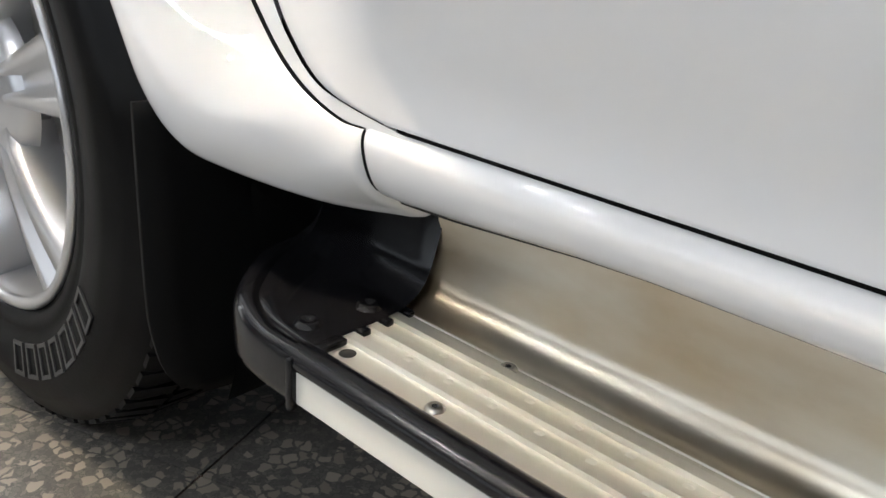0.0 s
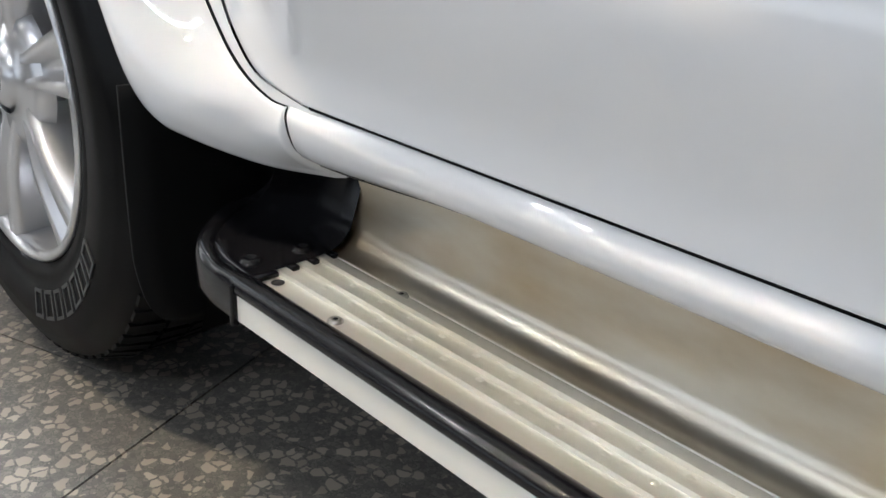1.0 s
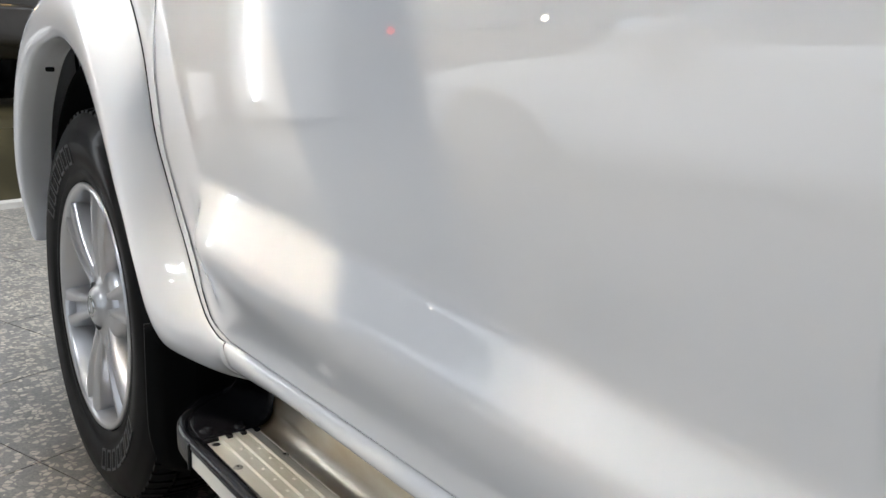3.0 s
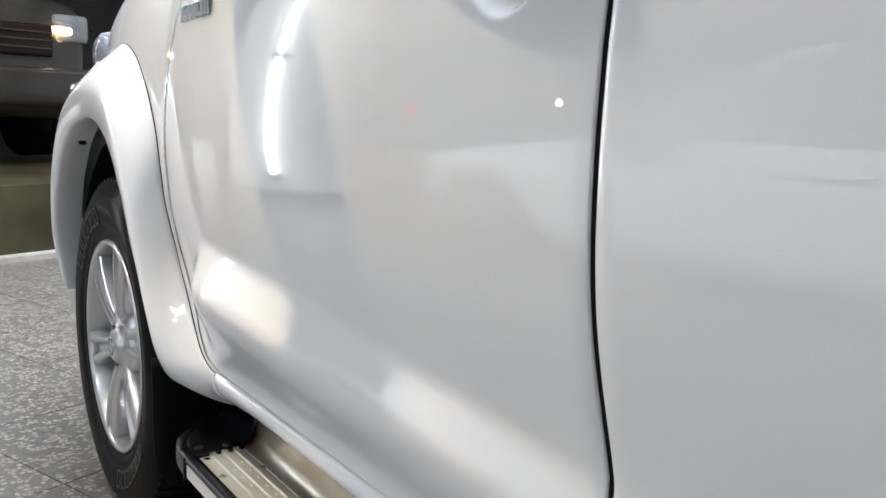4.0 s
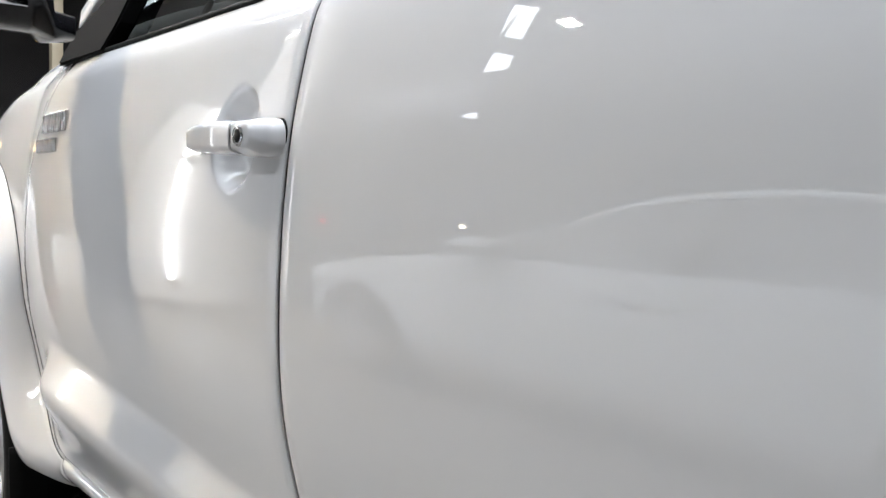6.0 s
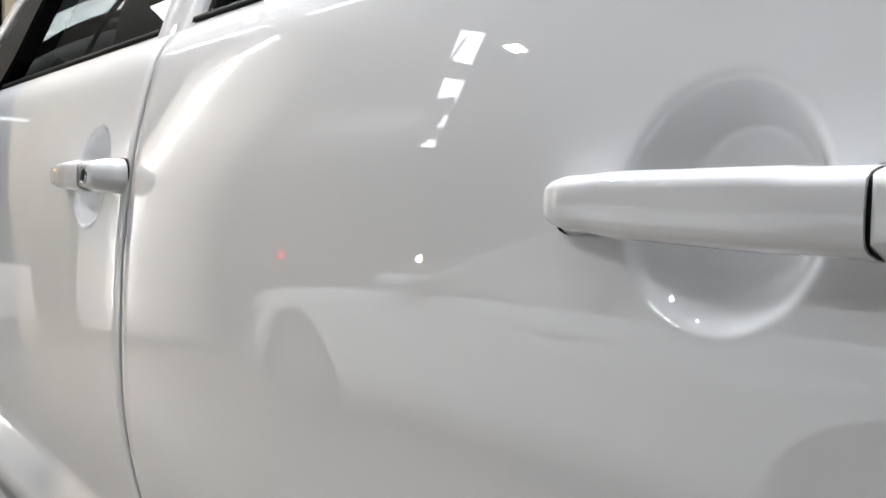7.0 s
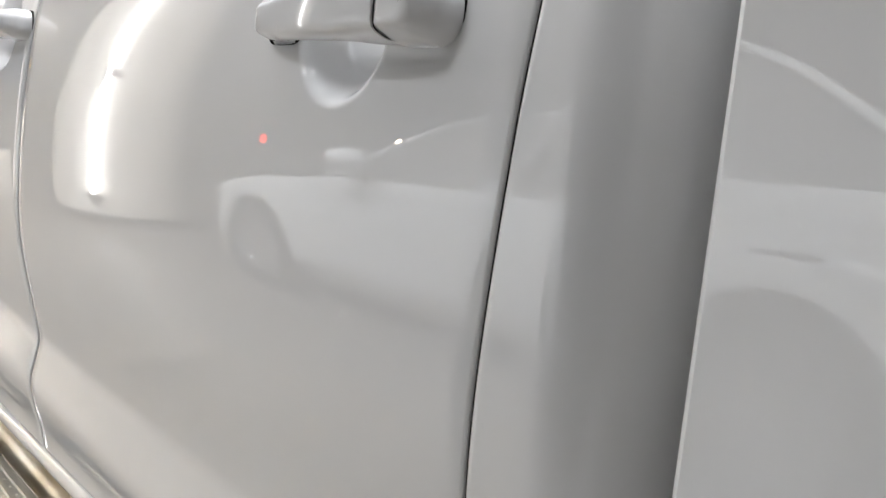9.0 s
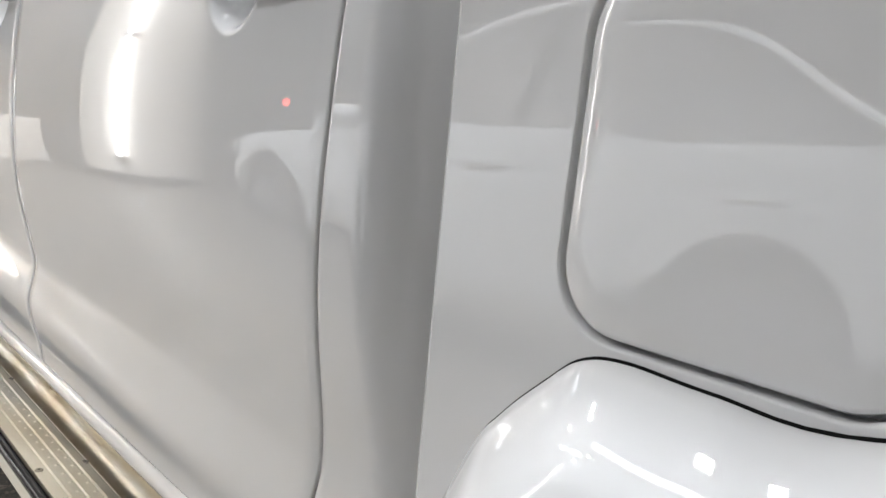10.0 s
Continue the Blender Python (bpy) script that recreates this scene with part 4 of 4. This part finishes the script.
bm = lathe([(0.165, -0.012), (0.18, 0.0), (0.165, 0.012), (0.15, 0.0)], 28, (0, 0, 0), "z")
bmesh.ops.transform(bm, matrix=pose(0.92, 0.45, 1.22, 0, -65, 0), verts=bm.verts)
part("steering_wheel", bm, TRIM, truck)

# ---- badge: two rows of chrome strokes, one object a stroke ----
def stroke(x, z, w, h, lean):
    bm = box(-w / 2, w / 2, -0.0055, 0.002, -h / 2, h / 2, 0.0014)
    m = Matrix.Translation((x, flank(x, z) - 0.0005, z)) @ pose(0, 0, 0, 0, lean, 0)
    bmesh.ops.transform(bm, matrix=m, verts=bm.verts)
    part("badge_stroke", bm, CHROME, front_door)


for x0, x1, zb, h, n in ((0.556, 0.742, 1.124, 0.037, 11), (0.532, 0.700, 1.083, 0.027, 10)):
    for i in range(n):
        x = x0 + 0.008 + (x1 - x0 - 0.016) * i / (n - 1)
        stroke(x, zb, 0.0095 if i % 2 else 0.0072, h * (1 if i % 3 else 0.92), 14 if i % 3 else 4)
        if i < n - 1 and i % 2 == 0:
            stroke(x + 0.006, zb + (h / 2 - 0.004) * (1 if i % 4 else -1), 0.010, 0.005, 0)

# ---- the hall ----
TURN = Matrix.Rotation(GRID, 4, "Z")
KX = -3.21                                     # kerb line, in the hall's own axes


def hall(bm):
    bmesh.ops.transform(bm, matrix=TURN, verts=bm.verts)
    return bm


def structure(name, bm, mat, label, smooth=False):
    ob = part(name, bm, mat, None, label, smooth)
    return tagged(ob, label, kind="structure")


floor = structure("floor", hall(box(-9.0, 8.0, -7.5, 7.0, -0.10, -0.003)), GROUT, "reddish joint bed under grey terrazzo floor tiles")
structure("ceiling", hall(box(-9.2, 8.2, -7.7, 7.2, CEIL, CEIL + 0.12)), CEILING, "pale painted ceiling")
structure("wall_north", hall(box(-9.2, 8.2, 7.0, 7.2, -0.1, CEIL)), WALL, "pale plaster wall")
structure("wall_south", hall(box(-9.2, 8.2, -7.7, -7.5, -0.1, CEIL)), DADO, "dark blue grey painted wall")
structure("wall_east", hall(box(8.0, 8.2, -7.5, 7.0, -0.1, CEIL)), DADO, "dark blue grey painted wall")
structure("wall_west", hall(box(-9.2, -9.0, -7.5, 7.0, -0.1, CEIL)), DADO, "dark wall behind the raised platform")
structure("platform", hall(box(-9.0, KX - 0.06, 0.9, 7.0, -0.05, 0.45)), OLIVE, "olive brown glossy raised floor")
structure("kerb", hall(box(KX - 0.06, KX, 0.9, 7.0, -0.05, 0.045, 0.012)), KERB, "beige rounded kerb along the terrazzo")
screen = structure("wall_dark_screen", hall(box(-7.6, -7.5, 0.9, 6.9, 0.45, CEIL)), SCREEN, "dark glass partition with faded lettering behind a parked vehicle")


for v0, v1, z0, z1 in ((3.86, 4.34, 2.46, 2.56), (3.72, 4.16, 2.37, 2.41), (4.22, 4.70, 2.39, 2.43), (3.74, 4.40, 2.29, 2.33)):
    ob = part("lettering_bar", hall(box(-7.500, -7.492, v0, v1, z0, z1)), DIM_BAR, screen)


def column(x, y, r, label):
    base = thing("column", (x, y, 0), label, "column")
    part("shaft", lathe([(r, 0.0), (r, 0.5), (r, 1.5), (r, CEIL)], 48, (x, y, 0), "z"), COLUMN, base)
    part("skirting", lathe([(r, 0.0), (r + 0.035, 0.0), (r + 0.035, 0.10), (r + 0.02, 0.12), (r, 0.125)], 48, (x, y, 0), "z"), SKIRT, base)
    return base


COLX, COLY, COLR = -3.95, -2.25, 0.47
col = column(COLX, COLY, COLR, "round cream column with dark skirting and a light tube")
tube = thing("wall_tube_light", (-3.5, -1.9, 0.4), "vertical white fluorescent tube on the cream column", "lamp")
tx, ty = COLX + 0.52 * math.cos(radians(40)), COLY + 0.52 * math.sin(radians(40))
part("tube", lathe([(0.0, 0.32), (0.021, 0.32), (0.021, 3.9), (0.0, 3.9)], 12, (tx, ty, 0), "z"), TUBE, tube)
for z in (0.30, 3.88):
    part("end_socket", lathe([(0.0, 0.0), (0.045, 0.0), (0.045, 0.04), (0.0, 0.04)], 12, (tx, ty, z), "z"), STEEL, tube)
part("bracket", box(tx - 0.07, tx + 0.02, ty - 0.07, ty + 0.02, 1.6, 1.66), STEEL, tube)

# ceiling lamps, the added fills among them
for px, py, turn in TUBES:
    lamp = thing("ceiling_light", (px, py, CEIL), "white ceiling batten from a set with one added fill light", "lamp", "ceiling lights")
    half = 0.42 if turn == 40 else 0.82
    part("housing", box(-half, half, -0.13, 0.13, -0.07, -0.001, 0.01, Matrix.Translation((px, py, CEIL)) @ Matrix.Rotation(radians(turn), 4, "Z")), WALL, lamp)
# downlights, with the two added column fills
for px, py, watts in DOWN:
    lamp = thing("downlight", (px, py, CEIL), "small round warm ceiling downlight from a set with two added fills", "lamp", "downlights")
    part("ring", lathe([(0.065, -0.05), (0.09, -0.055), (0.10, -0.03), (0.10, 0.0)], 24, (px, py, CEIL), "z"), STEEL, lamp)
    part("disc", lathe([(0.0, -0.045), (0.065, -0.045)], 20, (px, py, CEIL), "z"), SPOT, lamp)

red = thing("red_sign_lamp", (-7.2, -5.4, 1.2), "small lit red round lamp on a dark post", "lamp")
part("lens", lathe([(0.0, 0.0), (0.07, -0.005), (0.085, -0.03), (0.0, -0.06)], 20, (-7.2, -5.34, 1.30)), RED, red)
part("stand", lathe([(0.09, 0.0), (0.09, 0.02), (0.016, 0.03), (0.016, 1.28)], 12, (-7.2, -5.39, 0), "z"), STEEL, red)

# sign board with a row of bars, hung from the ceiling
sign = thing("sign_board", (-3.4, -3.05, CEIL), "dark hanging sign board with pale bars", "sign")
part("board", box(-4.9, -2.0, -3.10, -3.05, 2.50, 3.14, 0.006), SIGN, sign)
for hx in (-4.6, -2.3):
    part("hanger", box(hx - 0.01, hx + 0.01, -3.085, -3.065, 3.13, CEIL + 0.01), STEEL, sign)
for i in range(8):
    part("bar", box(-4.6 + 0.31 * i, -4.37 + 0.31 * i, -3.048, -3.040, 2.74, 2.98, 0.003), BAR, sign)
part("bar", box(-4.85, -2.05, -3.048, -3.040, 2.58, 2.61, 0.003), BAR, sign)
plinth = tagged(part("display_plinth", box(-5.6, -5.0, -1.75, -1.15, 0.0, 0.62, 0.01), COLUMN, None), "low cream display plinth on the floor", "plinth")
for wx, wz in ((-3.4, 1.45), (-2.9, 1.42), (-1.4, 0.9), (0.3, 1.3), (-5.2, 1.5), (1.6, 1.1)):
    lamp = thing("wall_spot", (wx, -6.0, wz), "small round warm lamp on a dark stand", "lamp", "stand lamps")
    part("disc", lathe([(0.0, 0.0), (0.05, 0.0), (0.055, -0.02), (0.0, -0.06)], 16, (wx, -6.0, wz)), SPOT, lamp)
    part("stand", lathe([(0.09, 0.0), (0.09, 0.02), (0.015, 0.03), (0.015, wz - 0.04)], 12, (wx, -6.05, 0), "z"), STEEL, lamp)


# ---- vehicles beside and ahead ----
def loft_body(stations, n=28):
    """Closed rings (x, half width low, half width at waist, z low, z top, crown) along x."""
    rows = []
    for x, yc, wl, ww, z0, zw, z1, wt in stations:
        ring = [(-wl, z0), (-ww, z0 + (zw - z0) * 0.45), (-ww, zw), (-wt, z1), (0, z1 + 0.02), (wt, z1), (ww, zw), (ww, z0 + (zw - z0) * 0.45), (wl, z0), (0, z0)]
        pts = []
        m = len(ring)
        for i in range(n * 2):
            s = i / (n * 2) * m
            k = int(s)
            t = s - k
            p = [np.array(ring[(k + j - 1) % m], float) for j in range(4)]
            q = 0.5 * (2 * p[1] + (p[2] - p[0]) * t + (2 * p[0] - 5 * p[1] + 4 * p[2] - p[3]) * t * t + (3 * p[1] - p[0] - 3 * p[2] + p[3]) * t**3)
            pts.append((x, yc + q[0], q[1]))
        rows.append(pts)
    bm = sheet(rows, close_u=True)
    bm.verts.ensure_lookup_table()
    bm.faces.new(bm.verts[:n * 2])
    bm.faces.new(bm.verts[-n * 2:])
    return bm


def simple_wheel(parent, x, y, r, side):
    w = part("wheel", lathe([(0.19, side * 0.0), (r - 0.07, side * 0.012), (r - 0.02, side * 0.0), (r, -side * 0.03), (r, -side * 0.17), (r - 0.05, -side * 0.2)], 40, (x, y, r)), TYRE, parent)
    part("rim", lathe([(0.215, 0.0), (0.205, side * 0.012), (0.195, -side * 0.01), (0.19, -side * 0.08), (0.0, -side * 0.08)], 40, (x, y, r)), ALLOY, w)
    for k in range(10):
        a = 2 * math.pi * k / 10
        bm = box(0.03, 0.20, -0.012, 0.012, -0.014, 0.014, 0.004)
        bmesh.ops.transform(bm, matrix=Matrix.Translation((x, y - side * 0.01, r)) @ Matrix.Rotation(-a, 4, "Y"), verts=bm.verts)
        part("spoke", bm, ALLOY, w)


SX, SY = -1.00, -1.78                            # the sedan's front axle and its near flank
sedan = thing("sedan", (SX + 1.3, SY - 0.9, 0), "white four-door sedan parked beside the pickup", "car")
SC = SY - 0.90
HALF = [(-0.80, 0.40), (-0.74, 0.58), (-0.62, 0.74), (-0.45, 0.84), (-0.2, 0.89), (0.3, 0.90), (2.8, 0.90), (3.3, 0.86), (3.55, 0.76), (3.65, 0.60)]
SHOULDER = [(-0.80, 0.62), (-0.6, 0.70), (-0.2, 0.80), (0.3, 0.87), (0.8, 0.925), (1.8, 0.945), (2.8, 0.975), (3.4, 0.96), (3.65, 0.88)]
ROOFLINE = [(0.60, 0.915), (0.95, 1.115), (1.30, 1.31), (1.70, 1.405), (2.15, 1.41), (2.55, 1.31), (2.95, 1.09), (3.15, 0.98)]
AXLES = (0.0, 2.72)


def sedan_side(sign, xs):
    """The flank of the sedan, open over its wheels."""
    rows = []
    for x in xs:
        w, top = lerp_table(HALF, x), lerp_table(SHOULDER, x)
        low = 0.24 if x < -0.4 or x > 3.2 else 0.19
        for ax in AXLES:
            if abs(x - ax) < 0.365:
                low = max(low, 0.33 + math.sqrt(0.365**2 - (x - ax)**2))
        row = [(SX + x, SC + sign * (w - 0.10), low + 0.01)]
        for v in steps(0, 1, 22):
            z = low + (top - low) * v
            tuck = 0.09 * max(0, (0.48 - z) / 0.28)**2 + 0.50 * max(0, z - (top - 0.10))**1.35
            tuck += 0.016 * ease((z - (top - 0.19)) / 0.012) - 0.010 * math.exp(-((z - 0.34) / 0.05)**2)
            row.append((SX + x, SC + sign * (w - tuck), z))
        rows.append(row)
    return sheet(rows)


def fine_xs():
    xs = set(steps(-0.80, 3.65, 60))
    for ax in AXLES:
        xs |= {ax + 0.366 * math.cos(math.pi * k / 28) for k in range(29)}
    return sorted(xs)


def shoulder_in(x):
    return lerp_table(HALF, x) - 0.0386


def lid(x0, x1, rise):
    return sheet([[(SX + x, SC + shoulder_in(x) * u, lerp_table(SHOULDER, x) + rise * (1 - u**4)) for u in steps(-1, 1, 16)] for x in steps(x0, x1, 14)])


def roof_y(x):
    return 0.86 - 0.52 * (lerp_table(ROOFLINE, x) - 0.92)


part("near_side", sedan_side(1, fine_xs()), SEDAN_PAINT, sedan)
part("far_side", sedan_side(-1, fine_xs()), SEDAN_PAINT, sedan)
part("bonnet", lid(-0.80, 0.72, 0.055), SEDAN_PAINT, sedan)
part("boot_lid", lid(3.0, 3.65, 0.02), SEDAN_PAINT, sedan)
part("nose", sheet([[(SX - 0.80 - 0.05 * (1 - u * u), SC + 0.40 * u, z) for u in steps(-1, 1, 10)] for z in (0.24, 0.4, 0.55, 0.625)]), SEDAN_PAINT, sedan)
part("tail", sheet([[(SX + 3.65 + 0.05 * (1 - u * u), SC + 0.60 * u, z) for u in steps(-1, 1, 10)] for z in (0.24, 0.5, 0.88)]), SEDAN_PAINT, sedan)
part("underbody", box(SX - 0.6, SX + 3.4, SC - 0.62, SC + 0.62, 0.17, 0.70, 0.02), UNDER, sedan)
for xa, xb in ((0.72, 1.70), (1.78, 3.02)):
    rows = []
    for x in steps(xa, xb, 14):
        z1, z0 = lerp_table(ROOFLINE, x) - 0.02, lerp_table(SHOULDER, x) - 0.005
        rows.append([(SX + x, SC + 0.862 - 0.52 * (z0 + (z1 - z0) * v - 0.92), z0 + (z1 - z0) * v) for v in steps(0, 1, 5)])
    part("side_window", sheet(rows), DADO, sedan, "dark tinted side window")
rail = []
for x in steps(0.60, 3.15, 50):
    z, y = lerp_table(ROOFLINE, x), SC + roof_y(x)
    rail.append([(SX + x, y + 0.022 * math.cos(a), z + 0.022 * math.sin(a)) for a in steps(0, 2 * math.pi, 10)[:-1]])
part("roof_rail", sheet(rail, close_u=True), SEDAN_PAINT, sedan)
part("door_post", sheet([[(SX + x, SC + 0.866 - 0.52 * (z - 0.92) + d, z) for x, d in ((1.69, -0.03), (1.70, 0.0), (1.78, 0.0), (1.79, -0.03))] for z in steps(0.93, 1.40, 5)]), TRIM, sedan)


def across(xs, drop=0.0):
    return sheet([[(SX + x, SC + roof_y(x) * u, lerp_table(ROOFLINE, x) + 0.05 * (1 - u * u) - drop) for u in steps(-1, 1, 12)] for x in xs])


part("windscreen", across(steps(0.62, 1.36, 8), 0.01), DADO, sedan, "dark raked windscreen")
part("roof", across(steps(1.34, 2.42, 10)), SEDAN_PAINT, sedan)
part("rear_window", across(steps(2.40, 3.10, 8), 0.01), DADO, sedan)
for wx in AXLES:
    simple_wheel(sedan, SX + wx, SY - 0.035, 0.33, 1)
    simple_wheel(sedan, SX + wx, SC * 2 - SY + 0.035, 0.33, -1)
mirror_rows = []
for t in steps(0, 1, 10):
    k = math.sqrt(max(0.02, 1 - (2 * t - 1)**2))
    mirror_rows.append([(SX + 0.90 + 0.085 * k * math.cos(a), SY - 0.02 + 0.21 * t, 1.0 + 0.068 * k * math.sin(a)) for a in steps(0, 2 * math.pi, 14)[:-1]])
part("door_mirror", sheet(mirror_rows, close_u=True), SEDAN_PAINT, sedan, "white door mirror")
part("mirror_foot", box(SX + 0.86, SX + 0.93, SY - 0.10, SY + 0.03, 0.915, 0.955, 0.012), TRIM, sedan)
part("headlamp", sheet([[(SX + x, SC + lerp_table(HALF, x) + 0.008 - 0.02 * abs(v - 0.5), lerp_table(SHOULDER, x) - 0.15 + 0.11 * v + 0.02) for v in steps(0, 1, 6)] for x in steps(-0.74, -0.36, 10)]), LENS, sedan, "clear swept-back headlamp")
for hx in (1.55, 2.62):
    part("door_handle", box(SX + hx, SX + hx + 0.2, SY - 0.03, SY + 0.012, 0.795, 0.825, 0.01), SEDAN_PAINT, sedan)
for gx in (0.62, 1.74, 2.40):
    part("door_gap", box(SX + gx, SX + gx + 0.007, SY - 0.012, SY + 0.001, 0.34, 0.74), TRIM, sedan)

# dark pickup on the platform ahead
dark = thing("dark_pickup", (-5.6, 1.0, 0.45), "dark bronze pickup truck with a red-brown grille and lit amber lamps", "pickup truck")
DM = Matrix.Translation((-5.2, 0.36, 0.49)) @ Matrix.Rotation(radians(20), 4, "Z")


def darkpart(name, bm, mat, label=""):
    bmesh.ops.transform(bm, matrix=DM, verts=bm.verts)
    return part(name, bm, mat, dark, label)


# nose towards +x, in its own axes
def side_loft(stations):
    return loft_body([(x, 0, w * 0.92, w, z0, z1 - 0.12, z1, w * 0.88) for x, w, z0, z1 in stations])


darkpart("body", side_loft([(0.02, 0.70, 0.42, 1.00), (-0.05, 0.82, 0.36, 1.14), (-0.25, 0.90, 0.34, 1.26), (-0.8, 0.92, 0.36, 1.36), (-1.25, 0.92, 0.36, 1.40)]), DARK_PAINT)
darkpart("cab", side_loft([(-1.0, 0.72, 1.0, 1.38), (-1.25, 0.73, 1.0, 1.62), (-1.28, 0.73, 0.5, 1.90)]), DARK_PAINT)
bm = bmesh.new()
quads(bm, [[(-0.97 - 0.40 * t, -0.70 + 1.40 * u, 1.42 + 0.52 * t) for u in steps(0, 1, 4)] for t in steps(0, 1, 4)])
darkpart("windscreen", bm, DARK_GLASS)
darkpart("bumper", box(-0.05, 0.14, -0.90, 0.90, 0.42, 0.72, 0.05, segs=3), DARK_PAINT)
darkpart("grille", box(0.0, 0.07, -0.52, 0.52, 0.80, 1.04, 0.02), DARK_RED)
for z in (0.86, 0.92, 0.98):
    darkpart("grille_bar", box(0.05, 0.085, -0.50, 0.50, z - 0.008, z + 0.008, 0.004), DARK_PAINT)
for s in (-1, 1):
    darkpart("headlamp", box(-0.10, 0.05, s * 0.70 - 0.14, s * 0.70 + 0.14, 0.92, 1.14, 0.04, segs=3), LENS)
    darkpart("side_lamp", box(0.02, 0.065, s * 0.60 - 0.10, s * 0.60 + 0.08, 0.985, 1.035, 0.012), AMBER, "lit amber side lamp")
    bm = lathe([(0.0, 0.02), (0.05, 0.018), (0.065, 0.0), (0.07, -0.02)], 24, (0, 0, 0), "z")
    bmesh.ops.transform(bm, matrix=Matrix.Translation((0.145, s * 0.66, 0.56)) @ Matrix.Rotation(radians(90), 4, "Y"), verts=bm.verts)
    darkpart("fog_lamp", bm, CHROME)
    darkpart("tyre", lathe([(0.0, -0.12), (0.38, -0.12), (0.38, 0.12), (0, 0.12)], 30, (-0.75, s * 0.78, 0.38)), TYRE)
for i in range(5):
    darkpart("windscreen_bar", box(-1.12, -1.115, -0.4 + 0.16 * i, -0.29 + 0.16 * i, 1.58, 1.64), BAR)
post = thing("post", (-6.25, 1.85, 0.45), "beige square post on the platform", "post")
part("shaft", box(-6.3, -6.2, 1.80, 1.90, 0.45, CEIL, 0.005), BEIGE, post)

# ---- floor tiles ----
TS = 0.50
bm = box(-TS / 2 + 0.0015, TS / 2 - 0.0015, -TS / 2 + 0.0015, TS / 2 - 0.0015, -0.003, 0.0, 0.0)
bmesh.ops.delete(bm, geom=[f for f in bm.faces if f.normal.z < -0.5], context="FACES")
TILE = mesh_of("tile", bm, TERRAZZO, False)
rest = []
for i in range(-12, 23):
    for j in range(29):
        u, v = KX + 0.25 + TS * i, -7.25 + TS * j
        if u > 7.9 or u < -8.9 or (i < 0 and v > 0.7):
            continue
        if 0 <= i < 14 and 7 <= j < 21:
            ob = new("tile", TILE)
            ob.parent = floor
            ob.matrix_basis = TURN @ Matrix.Translation((u, v, 0))
        else:
            rest.append((u, v))
verts, faces = [], []
h = TS / 2 - 0.0015
for u, v in rest:
    k = len(verts)
    for z in (-0.003, 0.0):
        verts += [tuple(TURN @ Vector((u + a * h, v + b * h, z))) for a, b in ((-1, -1), (1, -1), (1, 1), (-1, 1))]
    faces += [(k + 4, k + 5, k + 6, k + 7), (k, k + 1, k + 5, k + 4), (k + 1, k + 2, k + 6, k + 5), (k + 2, k + 3, k + 7, k + 6), (k + 3, k, k + 4, k + 7)]
me = bpy.data.meshes.new("far_tiles")
me.from_pydata(verts, [], faces)
me.materials.append(TERRAZZO)
ob = new("far_tiles", me)
ob.parent = floor
tagged(ob, kind="stuff")
